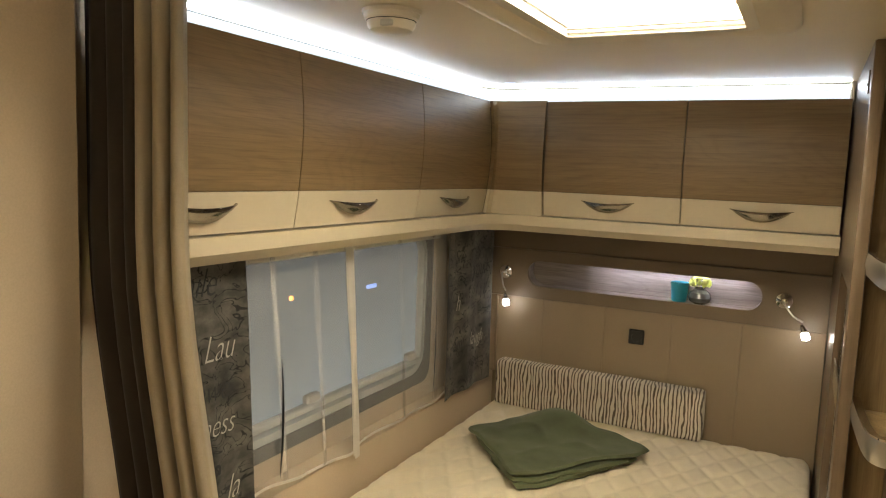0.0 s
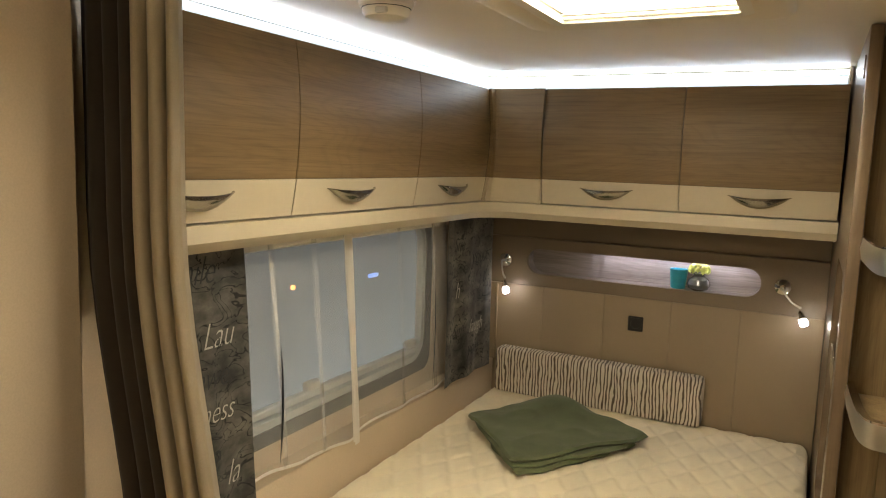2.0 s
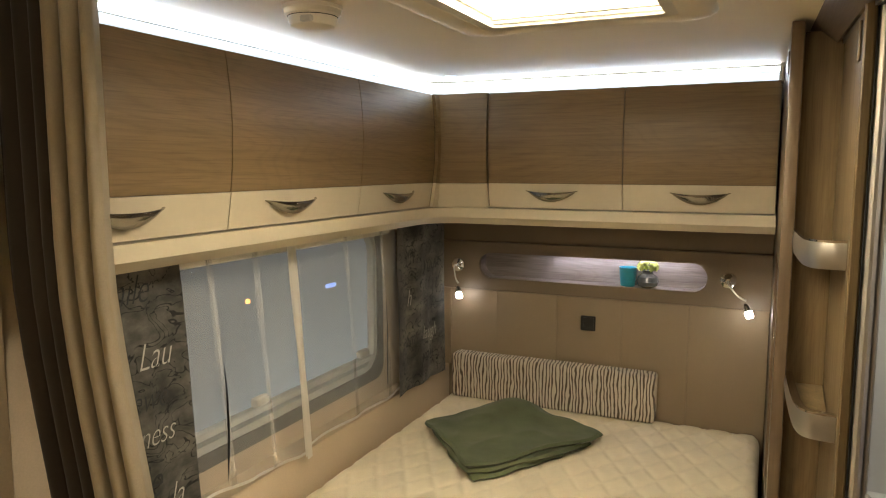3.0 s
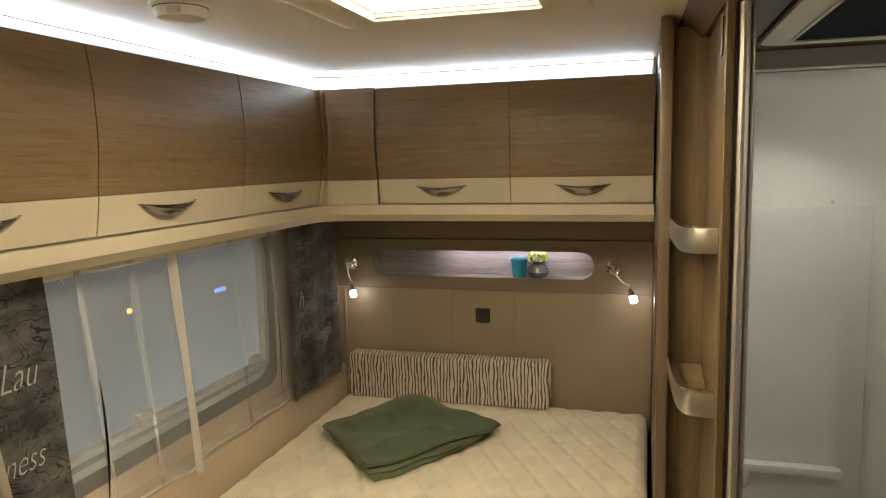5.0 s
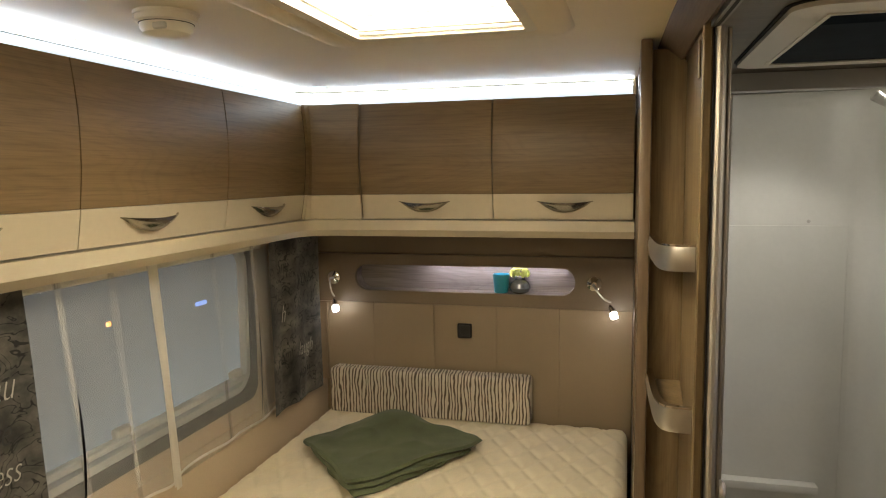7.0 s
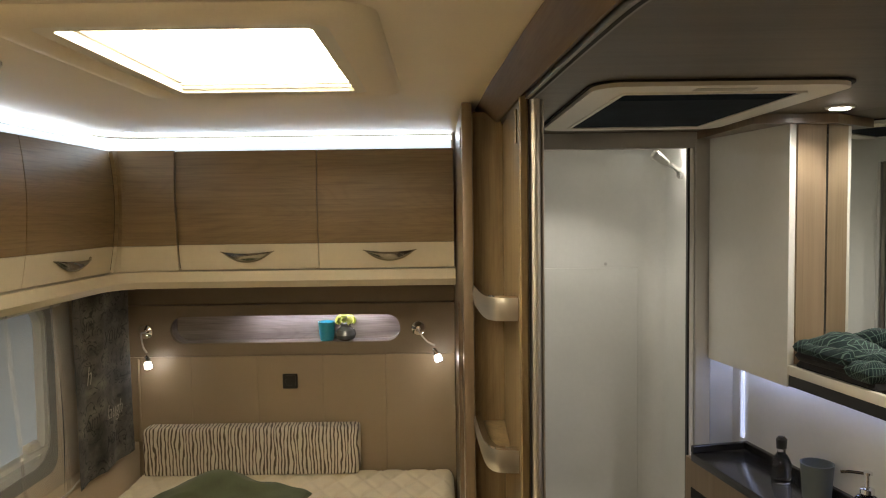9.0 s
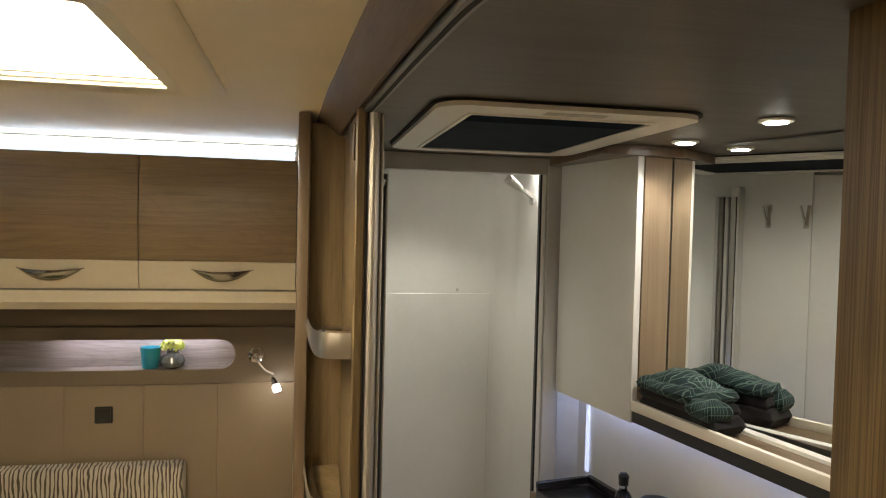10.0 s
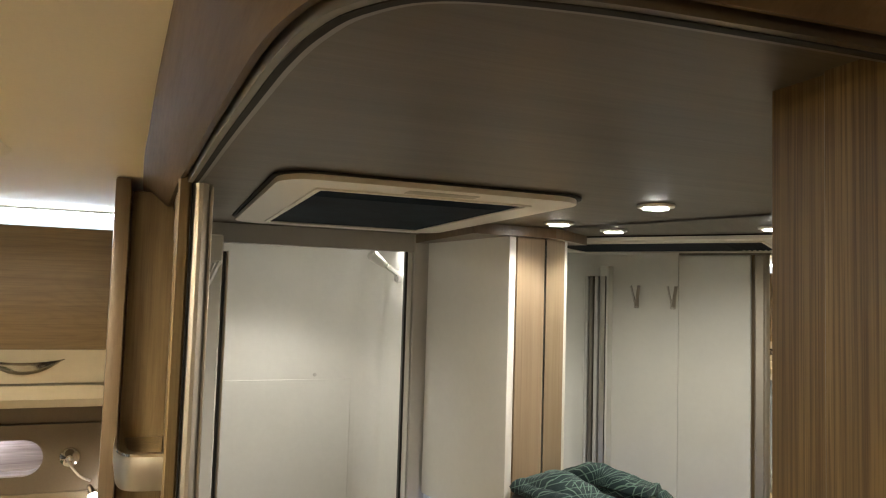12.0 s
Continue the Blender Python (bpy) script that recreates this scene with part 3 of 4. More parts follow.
# ---- bed ----
bed = thing("bed", (-0.4, 1.6, 0), "built-in bed with a cream quilted mattress", "bed")
part("bed_base", box(XW + 0.084, XP - 0.02, 0.66, YW - 0.004, 0.0, 0.53, 0.01), M_HEAD_TOP, bed, "brown bed box")
M_QUILT = woven("cream_ticking", (0.83, 0.725, 0.52), 700, 0.85, 0.2, 0.06)
bm = bmesh.new()
NX, NY = 190, 260
bx0, bx1, by0, by1 = XW + 0.082, XP - 0.014, 0.66, YW - 0.004
grid = []
for i in range(NX + 1):
    row = []
    for j in range(NY + 1):
        x, y = bx0 + (bx1 - bx0) * i / NX, by0 + (by1 - by0) * j / NY
        e = min(x - bx0, bx1 - x, y - by0, by1 - y)
        a, b = (x * 0.86 + y * 0.5) / 0.085, (x * 0.86 - y * 0.5) / 0.085
        seam = max(math.exp(-((a - round(a)) / 0.11) ** 2), math.exp(-((b - round(b)) / 0.11) ** 2))
        edge = 1 - math.sqrt(max(0, 1 - (1 - min(e, 0.045) / 0.045) ** 2))
        soft = 0.006 * noise.noise((x * 2.2, y * 2.2, 3.0))
        row.append(bm.verts.new((x, y, ZM - 0.004 - 0.0058 * seam - 0.045 * edge + soft)))
    grid.append(row)
for a, b in zip(grid, grid[1:]):
    for j in range(NY):
        bm.faces.new((a[j], b[j], b[j + 1], a[j + 1]))
rim = [grid[i][0] for i in range(NX + 1)] + [grid[NX][j] for j in range(1, NY + 1)] + [grid[i][NY] for i in range(NX - 1, -1, -1)] + [grid[0][j] for j in range(NY - 1, 0, -1)]
low = [bm.verts.new((v.co.x, v.co.y, 0.532)) for v in rim]
for k in range(len(rim)):
    bm.faces.new((rim[k], low[k], low[(k + 1) % len(rim)], rim[(k + 1) % len(rim)]))
part("mattress", bm, M_QUILT, bed, "cream diamond-quilted mattress")

# ---- bolster cushion with a zebra weave ----
m, t, b = nodes_of("zebra_fabric")
v = coords(t, (1, 1, 1))
warp = noise_node(t, coords(t, (30, 9, 9)), 1.0, 2)
sx = t.nodes.new("ShaderNodeSeparateXYZ")
link(t, v, sx.inputs[0])
ph = maths(t, "ADD", maths(t, "MULTIPLY", sx.outputs[0], 470.0), maths(t, "MULTIPLY", warp, 13.0))
ph = maths(t, "ADD", ph, maths(t, "MULTIPLY", sx.outputs[1], 60.0))
st = maths(t, "SINE", ph)
c = ramp(t, maths(t, "ADD", maths(t, "MULTIPLY", st, 0.5), 0.5), [(0.28, (0.11, 0.078, 0.054)), (0.42, (0.62, 0.54, 0.43))])
link(t, c, b.inputs["Base Color"])
b.inputs["Roughness"].default_value, b.inputs["Sheen Weight"].default_value = 0.85, 0.2
bump(t, noise_node(t, v, 900, 2), 0.2, b, 0.001)
M_ZEBRA = m
cush = box(-0.950, -0.126, 2.425, YW - 0.003, ZM - 0.004, 0.870, 0.018, segs=4)
bmesh.ops.subdivide_edges(cush, edges=[e for e in cush.edges if e.calc_length() > 0.05], cuts=12, use_grid_fill=True)
for vt in cush.verts:
    vt.co += Vector((0, -1, 0.6)) * 0.004 * noise.noise(vt.co * 7)
solo("bolster_cushion", cush, M_ZEBRA, "long box cushion with brown and cream zebra stripes against the headboard", "cushion")

# ---- folded green blanket ----
M_GREEN = woven("green_fleece", (0.112, 0.132, 0.064), 500, 0.95, 0.15, 0.2)
blanket = thing("blanket", (-0.6, 2.1, ZM), "dark green blanket folded loosely on the bed", "blanket")


def cloth_layer(corners, z0, thick, seed, lump):
    """One loose layer: a rounded four-sided sheet with soft creases, thick rolled rims and a hump."""
    bm = bmesh.new()
    p = [Vector((x, y, 0)) for x, y in corners]
    n, m = 64, 48
    top, bot = [], []
    for i in range(n + 1):
        rt, rb = [], []
        for j in range(m + 1):
            a, c = 2 * i / n - 1, 2 * j / m - 1
            u, w = 0.5 + 0.5 * a * math.sqrt(1 - 0.10 * c ** 6), 0.5 + 0.5 * c * math.sqrt(1 - 0.10 * a ** 6)
            q = (p[0] * (1 - u) + p[1] * u) * (1 - w) + (p[3] * (1 - u) + p[2] * u) * w
            ed = min(i / n, 1 - i / n, j / m, 1 - j / m)
            rim = math.exp(-ed / 0.10)
            q += Vector((noise.noise((q.x * 9, q.y * 9, seed + 9)), noise.noise((q.y * 9, q.x * 9, seed + 5)), 0)) * (0.008 + 0.012 * rim)
            crest = lump * math.exp(-((u - 0.80) / 0.30) ** 2 - ((w - 0.22) / 0.32) ** 2)
            crease = 0.006 * (1 - abs(noise.noise((q.x * 6 + seed, q.y * 4, 2.0)))) ** 6 + 0.004 * noise.noise((q.x * 14, q.y * 14, seed))
            r = math.sqrt(max(0, 1 - (1 - min(ed, 0.022) / 0.022) ** 2))
            mid = z0 + thick / 2 + crest * (1 - rim * 0.8) + crease * min(1, ed * 9 + 0.2) + 0.010 * rim * (0.5 + noise.noise((q.x * 11, q.y * 11, seed + 2)))
            rt.append(bm.verts.new((q.x, q.y, mid + thick / 2 * r)))
            rb.append(bm.verts.new((q.x, q.y, mid - thick / 2 * r - 0.0003)))
        top.append(rt)
        bot.append(rb)
    for i in range(n):
        for j in range(m):
            bm.faces.new((top[i][j], top[i + 1][j], top[i + 1][j + 1], top[i][j + 1]))
            bm.faces.new((bot[i][j], bot[i][j + 1], bot[i + 1][j + 1], bot[i + 1][j]))
    bmesh.ops.remove_doubles(bm, verts=bm.verts[:], dist=0.0008)
    bmesh.ops.recalc_face_normals(bm, faces=bm.faces[:])
    return bm


for k, (cs, z0, lump) in enumerate((
        ([(-0.840, 2.015), (-0.640, 2.335), (-0.275, 2.120), (-0.545, 1.672)], ZM - 0.006, 0.01),
        ([(-0.855, 2.005), (-0.640, 2.340), (-0.290, 2.06), (-0.560, 1.676)], ZM + 0.008, 0.025),
        ([(-0.875, 2.020), (-0.640, 2.350), (-0.235, 2.165), (-0.572, 1.690)], ZM + 0.023, 0.050))):
    part("fold", cloth_layer(cs, z0, 0.015, 3.7 * k, lump), M_GREEN, blanket)

# ---- window ----
win = thing("window_1", (XW - 0.02, (WY0 + WY1) / 2, WZ0), "caravan window with a grey rounded frame and pale bar", "window", kind="structure")
part("window_frame", holed(rounded(WY0 - 0.012, WY1 + 0.012, WZ0 - 0.012, WZ1 + 0.012, 0.055, 5), rounded(WY0 + 0.03, WY1 - 0.03, WZ0 + 0.03, WZ1 - 0.03, 0.085, 7), in_x, XW - 0.035, XW + 0.008), M_WIN_GREY, win, "grey plastic frame")
part("inner_trim", holed(rounded(WY0 + 0.029, WY1 - 0.029, WZ0 + 0.029, WZ1 - 0.029, 0.086, 7), rounded(WY0 + 0.052, WY1 - 0.052, WZ0 + 0.052, WZ1 - 0.052, 0.07, 7), in_x, XW - 0.022, XW + 0.004), M_WIN_TRIM, win, "pale rounded inner trim")
pane = part("pane", prism(rounded(WY0 + 0.02, WY1 - 0.02, WZ0 + 0.02, WZ1 - 0.02, 0.045, 5), in_x, XW - 0.03, XW - 0.026), M_GLASS, win)
pane.visible_shadow = False
part("window_bar", box(XW - 0.022, XW + 0.006, WY0 + 0.03, WY1 - 0.03, WZ0 + 0.066, WZ0 + 0.086, 0.004), M_WIN_TRIM, win, "pale horizontal bar")
for y in (1.36, 1.93):
    part("latch", box(XW - 0.02, XW + 0.004, y - 0.03, y + 0.03, WZ0 + 0.085, WZ0 + 0.112, 0.005), M_GREY, win, "grey window latch")
part("blind_cassette", box(XW + 0.002, XW + 0.03, WY0 - 0.03, WY1 + 0.03, WZ1 - 0.06, WZ1 - 0.012, 0.006), M_PLASTIC, win, "ivory blind cassette")

# distance outside the window: a glowing backdrop painted as a dim grey-blue hall, with two far lamps
m, t, b = nodes_of("outside_glow")
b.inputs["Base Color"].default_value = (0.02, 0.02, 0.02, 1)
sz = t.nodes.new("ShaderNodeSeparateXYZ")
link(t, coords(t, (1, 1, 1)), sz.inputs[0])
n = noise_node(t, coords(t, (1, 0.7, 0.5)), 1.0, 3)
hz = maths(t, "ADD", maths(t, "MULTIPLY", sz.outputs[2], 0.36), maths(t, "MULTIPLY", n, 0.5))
# Emission dims with height; outside light and voile haze are painted into it.
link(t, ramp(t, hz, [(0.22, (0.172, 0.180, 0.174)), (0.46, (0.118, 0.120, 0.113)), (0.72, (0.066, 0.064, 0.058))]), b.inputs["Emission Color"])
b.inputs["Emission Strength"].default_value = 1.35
solo("backdrop", box(-2.65, -2.6, -4, 9, -1, 4), m, "glowing backdrop painted as the dim grey-blue distance outside the window", "backdrop", kind="structure")
for nm, y, z, c, w, h in (("far_lamp", 3.11, 0.838, (1.0, 0.36, 0.08), 0.016, 0.014), ("far_sign", 4.0, 0.80, (0.25, 0.42, 1.0), 0.06, 0.014)):
    solo(nm, box(-2.6, -2.58, y - w, y + w, z - h, z + h, 0.006), glow(nm + "_glow", c, 2.6 if nm == "far_lamp" else 1.1), "small coloured lamp shining outside the window", "lamp")


solo("wall_ledge", box(XW + 0.001, XW + 0.075, 0.64, YW - 0.002, 0.0, 0.80, 0.006, segs=2), M_WALL, "beige ledge along the side wall below the window", "ledge", kind="structure")


# ---- curtains at the window ----
def drape(x, y0, y1, z0, z1, waves, depth, seed, bottom=None, n=120, rows=16, inset=0.0, follow=False, lean=0.0):
    bm = bmesh.new()
    grid = []
    for i in range(n + 1):
        s = i / n
        y = y0 + (y1 - y0) * s
        row = []
        for j in range(rows + 1):
            h = j / rows
            zb = z0 + (bottom(s) if bottom else 0)
            zt = z1 + (bottom(s) if follow else 0)
            z = zt + (zb - zt) * h
            if follow:
                h = 1.0
            o = depth * (0.35 + 0.65 * h) * (math.sin(waves * 2 * math.pi * s + seed + 1.5 * noise.noise((s * 3, h * 1.1, seed))) + 0.6 * noise.noise((s * 9, h * 1.4, seed + 3)))
            row.append(bm.verts.new((x + o, y + 0.01 * noise.noise((s * 7, h * 2, seed + 8)) + inset * h * (0.5 - s) + lean * (h - 0.45), z)))
        grid.append(row)
    for a, b in zip(grid, grid[1:]):
        for j in range(rows):
            bm.faces.new((a[j], b[j], b[j + 1], a[j + 1]))
    return bm


M_SHEER = sheer("white_voile", (0.93, 0.92, 0.89), 0.775)
M_GATHER = sheer("gathered_voile", (0.93, 0.92, 0.89), 0.76)
M_HEM = sheer("voile_hem", (0.82, 0.78, 0.70), 0.12)
hem1 = lambda s: 0.034 - 0.030 * s + 0.005 * math.sin(6 * s)
hem2 = lambda s: 0.006 + 0.026 * s + 0.008 * math.sin(5 * s + 1)
for y0, y1, hem, seed in ((0.90, 1.425, hem1, 1.0), (1.40, 2.04, hem2, 2.2)):
    c = thing("sheer_curtain", (XW + 0.075, (y0 + y1) / 2, 0.79), "white sheer voile curtain hanging in front of the window", "curtain", "sheer curtains")
    part("cloth", drape(XW + 0.085, y0, y1, 0.80, 1.437, 2.3, 0.007, seed, hem, lean=0.065), M_SHEER, c)
    for k, yg in enumerate((0.36, 0.68) if seed < 2 else (0.45, 0.80)):
        ym = y0 + yg * (y1 - y0)
        part("gather", drape(XW + 0.096, ym - 0.012, ym + 0.012, 0.812 + hem(yg), 1.436, 0.5, 0.003, seed + k, n=6, lean=0.065), M_GATHER, c, "soft gathered fold")
    bm = drape(XW + 0.0865, y0, y1, 0.799, 0.808, 2.3, 0.007, seed, hem, rows=1, follow=True, lean=0.065)
    part("hem", bm, M_HEM, c, "dense stitched hem")
    ye = y1 - 0.012 if seed < 2 else y0 + 0.006
    part("side_hem", drape(XW + 0.098, ye - 0.016, ye + 0.016, 0.785 + hem(0 if seed > 2 else 1), 1.437, 0.5, 0.003, seed, n=6, lean=0.065), M_HEM, c, "dense stitched edge")
M_INK = plain("black_print", (0.025, 0.027, 0.027), 0.8)
for y, zt, zb, w in ((1.090, 1.165, 0.86, 0.0036), (1.90, 1.20, 0.84, 0.0022)):
    bm = bmesh.new()
    rows = []
    for j in range(15):
        h = j / 14
        ww = w * math.sin(math.pi * h) ** 0.7 + 0.0006
        cy = y + 0.012 * math.sin(2.6 * h + 0.3)
        rows.append([bm.verts.new((XW + 0.104, cy + k * ww, zt + (zb - zt) * h)) for k in (-1, 1)])
    for a, b in zip(rows, rows[1:]):
        bm.faces.new((a[0], a[1], b[1], b[0]))
    bmesh.ops.solidify(bm, geom=bm.faces[:], thickness=0.001)
    solo("printed_stroke", bm, M_INK, "tapering black brush stroke printed on the voile", "print")

M_SLATE = woven("slate_print_fabric", (0.062, 0.058, 0.050), 400, 0.9, 0.1, 0.7)
t = M_SLATE.node_tree
bs = t.nodes["Principled BSDF"]
old = bs.inputs["Base Color"].links[0].from_socket
curl = noise_node(t, coords(t, (14, 14, 20)), 1.0, 2, 0.5, 1.2)
pen = ramp(t, maths(t, "ABSOLUTE", maths(t, "SUBTRACT", curl, 0.5)), [(0.008, (0.12, 0.12, 0.12)), (0.022, (1, 1, 1))])
chalky = ramp(t, noise_node(t, coords(t, (7, 7, 16)), 1.0, 4), [(0.40, (0.8, 0.8, 0.8)), (0.70, (2.2, 2.15, 2.05))])
link(t, mix(t, mix(t, old, chalky, 1.0, "MULTIPLY"), pen, 1.0, "MULTIPLY"), bs.inputs["Base Color"])
M_CHALK = plain("chalk_print", (0.46, 0.43, 0.38), 0.9)
for y0, y1, zb, words, lean in ((0.72, 0.985, 0.66, ((0.832, 1.215, "Lau", 0.085, 1), (0.80, 1.125, "ewe", 0.08, 0), (0.812, 1.045, "ness", 0.075, 1), (0.80, 0.93, "le", 0.11, 0), (0.875, 0.885, "la", 0.085, 1), (0.74, 1.36, "smile", 0.09, 0)), 0.065),
                                 (1.985, 2.385, 0.808, ((2.01, 1.31, "Smi", 0.075, 0), (2.16, 1.25, "you", 0.09, 0), (2.03, 1.135, "h", 0.09, 1), (2.02, 0.985, "Sm", 0.08, 0), (2.16, 0.985, "laugh", 0.075, 1), (2.15, 0.895, "you", 0.085, 0)), 0.0)):
    c = thing("print_curtain", (XW + 0.08, (y0 + y1) / 2, zb), "slate grey side curtain printed with handwritten words", "curtain", "print curtains")
    part("cloth", drape(XW + 0.104, y0, y1, zb, 1.437, 2.0, 0.007, y0, n=60, lean=lean), M_SLATE, c)
    for y, z, txt, size, light in words:
        cu = bpy.data.curves.new("lettering", "FONT")
        cu.body, cu.size, cu.shear, cu.extrude, cu.offset = txt, size, 0.35, 0.0004, -0.0015
        cu.materials.append(M_CHALK if light else M_INK)
        ob = new("lettering", cu)
        ob.parent = c
        ob.matrix_parent_inverse = Matrix.Translation(c.location).inverted()
        ob.matrix_basis = pose(XW + 0.119, y + lean * ((1.45 - z) / (1.45 - zb) - 0.45), z, 90, 0, 90) @ Matrix.Diagonal((0.75, 1, 1, 1))

# ---- heavy curtain by the bed ----
M_DRAPE = woven("cream_drape", (0.50, 0.41, 0.27), 500, 0.62, 0.3, 0.05)
M_DRAPE_DK = woven("brown_drape", (0.045, 0.032, 0.020), 500, 0.85, 0.2, 0.1)


def sway(z):
    """The cloth hangs straight above and swings out below shoulder height."""
    s = min(1.0, max(0.0, (1.52 - z) / 0.77))
    return s * s * (3 - 2 * s)


def folds(pts, z0, z1, flare):
    bm = bmesh.new()
    line = smooth_points([(x, y, 0) for x, y in pts], 3)
    grid = []
    for i, p in enumerate(line):
        row = []
        for j in range(19):
            h = j / 18
            q = p + Vector((0.006 * noise.noise((i * 0.05, h * 1.5, 1)) + flare * sway(z0 + (z1 - z0) * h), 0.008 * noise.noise((i * 0.06, h * 1.2, 7)), 0))
            row.append(bm.verts.new((q.x, q.y, z0 + (z1 - z0) * h)))
        grid.append(row)
    for a, b in zip(grid, grid[1:]):
        for j in range(18):
            bm.faces.new((a[j], b[j], b[j + 1], a[j + 1]))
    bmesh.ops.solidify(bm, geom=bm.faces[:], thickness=0.003)
    return bm


drapes = thing("bed_curtain", (-0.86, 0.5, 0.02), "floor-length cream and brown room curtain drawn aside in folds", "curtain")


def lobes(p0, p1, count, r, seed):
    """Plan line of gathered cloth: rounded folds side by side from p0 to p1."""
    rnd = random.Random(seed)
    p0, p1 = Vector(p0), Vector(p1)
    along = (p1 - p0) / count
    out = Vector((-along.y, along.x)).normalized()
    pts = []
    for c in range(count):
        mid = p0 + along * (c + 0.5)
        rr, dy = rnd.uniform(0.92, 1.08), rnd.uniform(-0.004, 0.004)
        for a in range(7):
            w = math.pi * a / 6
            q = mid - along * 0.5 * rr * math.cos(w) + out * (dy + r * math.sin(w))
            pts.append((q.x, q.y))
    return pts


part("cream_cloth", folds([(-0.862, 0.70)] + lobes((-0.818, 0.655), (-0.888, 0.606), 3, 0.024, 3), 0.02, 1.945, 0.105), M_DRAPE, drapes, "cream fabric folds")
part("brown_cloth", folds(lobes((-0.868, 0.622), (-1.012, 0.632), 3, 0.028, 5) + [(-1.03, 0.640), (-1.05, 0.638), (-1.066, 0.640)], 0.02, 1.945, 0.105), M_DRAPE_DK, drapes, "dark brown fabric folds")
solo("wardrobe_side", box(XW + 0.002, -1.022, BACK + 0.01, 0.595, 0.004, ZC - 0.002, 0.004), M_WALL, "beige wardrobe side panel next to the curtain", "panel", kind="structure")

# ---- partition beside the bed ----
# Lining darker than the panel: the recess's shade is put into its colour.
M_POCKET = plain("pocket_lining_shade", (0.075, 0.055, 0.038), 0.35)
SLOT = rounded(1.575, 2.02, 0.74, 1.41, 0.06, 6)
solo("partition", holed([(1.510, 0.0), (YW + 0.08, 0.0), (YW + 0.08, ZC - 0.002), (1.510, ZC - 0.002)], SLOT, in_x, XP, XP + 0.02), M_PANEL,
     "brown wooden partition with a tall rounded storage opening", "partition", kind="structure")
solo("partition_edge", box(XP - 0.001, XP + 0.026, 1.491, 1.5095, 0.0, ZC - 0.002, 0.006, segs=2), M_PANEL, "rounded brown edge of the partition", "trim", kind="structure")
pocket = thing("storage_pocket", (XP + 0.05, 1.77, 0.74), "rounded storage pocket in the partition with a chrome rail, shade painted into its lining", "niche", kind="structure")
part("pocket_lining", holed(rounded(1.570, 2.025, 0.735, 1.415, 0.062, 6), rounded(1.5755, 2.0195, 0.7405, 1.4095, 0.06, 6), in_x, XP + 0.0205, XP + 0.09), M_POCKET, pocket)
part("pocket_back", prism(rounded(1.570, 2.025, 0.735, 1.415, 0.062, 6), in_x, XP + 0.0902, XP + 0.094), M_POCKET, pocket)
part("pocket_rail", box(XP + 0.004, XP + 0.012, 1.577, 2.018, 1.10, 1.165, 0.003), M_CHROME, pocket, "chrome retaining rail")
part("pocket_shelf", box(XP + 0.014, XP + 0.089, 1.577, 2.018, 1.085, 1.098), M_PANEL, pocket)

catch = thing("door_catch", (XP, 1.58, 1.85), "small dark catch screwed to the partition", "catch")
part("catch_plate", box(XP - 0.003, XP + 0.001, 1.560, 1.575, 1.845, 1.895, 0.001), M_PANEL, catch)
part("screw", lathe([(0.004, 0), (0.004, 0.002), (0.0, 0.0025)], (XP, 1.62, 1.87), 10, pose(0, 0, 0, 0, -90, 0)), M_BLACK, catch, "dark screw")

# ---- open corner shelf with metal rails ----
shelf = thing("corner_shelf", (0.33, 1.40, 0.0), "open oak corner shelf with satin metal rails", "shelf")
part("back_board", box(XP + 0.027, 0.366, 1.540, 1.558, 0.0, 1.930), M_SHELF, shelf)
part("side_board", box(0.353, 0.366, 1.165, 1.5395, 0.0, 1.905, 0.004), M_SHELF, shelf)
part("edge_trim", box(0.350, 0.368, 1.150, 1.1645, 0.0, 1.912, 0.003), M_SHELF, shelf, "oak front edge")
part("hinge_cover", box(0.3485, 0.353, 1.21, 1.235, 1.82, 1.89, 0.002), M_SHELF, shelf, "small oak cover")
for z in (1.460, 1.142):
    quarter = [(XP + 0.028, 1.5395)] + [(0.352 - 0.060 * math.cos(w) ** 0.5, 1.5395 - 0.318 * math.sin(w) ** 0.5) for w in [radians(8 + 81 * i / 8) for i in range(9)]] + [(0.352, 1.5395)]
    part("shelf_board", prism(quarter, in_z, z, z + 0.012), M_SHELF, shelf)
    ln = smooth_points([(XP + 0.026, 1.4905, z), (XP + 0.029, 1.40, z), (0.284, 1.30, z), (0.291, 1.248, z), (0.304, 1.222, z), (0.326, 1.214, z), (0.352, 1.211, z)], 6)
    part("rail", sweep(ln, [(-0.003, -0.002), (0.0005, -0.002), (0.004, 0.022), (0.0005, 0.046), (-0.003, 0.046)]), M_SATIN, shelf, "curved satin aluminium rail")
    part("rail_lip", sweep([p + Vector((0, 0, 0.0465)) for p in ln], [(-0.012, 0), (0.0025, 0), (0.0025, 0.004), (-0.012, 0.004)]), M_CHROME, shelf, "polished rail lip")

# ---- curved sliding door track and its frame ----
track_pts = smooth_points([(0.356, 1.64, 0), (0.367, 1.26, 0), (0.376, 1.07, 0), (0.387, 0.83, 0), (0.397, 0.65, 0), (0.403, 0.557, 0), (0.411, 0.497, 0), (0.425, 0.452, 0), (0.458, 0.416, 0), (0.53, 0.397, 0), (0.62, 0.388, 0), (0.745, 0.380, 0)], 7)
frame_top = thing("door_track", (0.40, 0.9, 1.90), "curved brown door head with an aluminium sliding track", "door track", kind="structure")
at = lambda z: [Vector((p.x, p.y, z)) for p in track_pts]
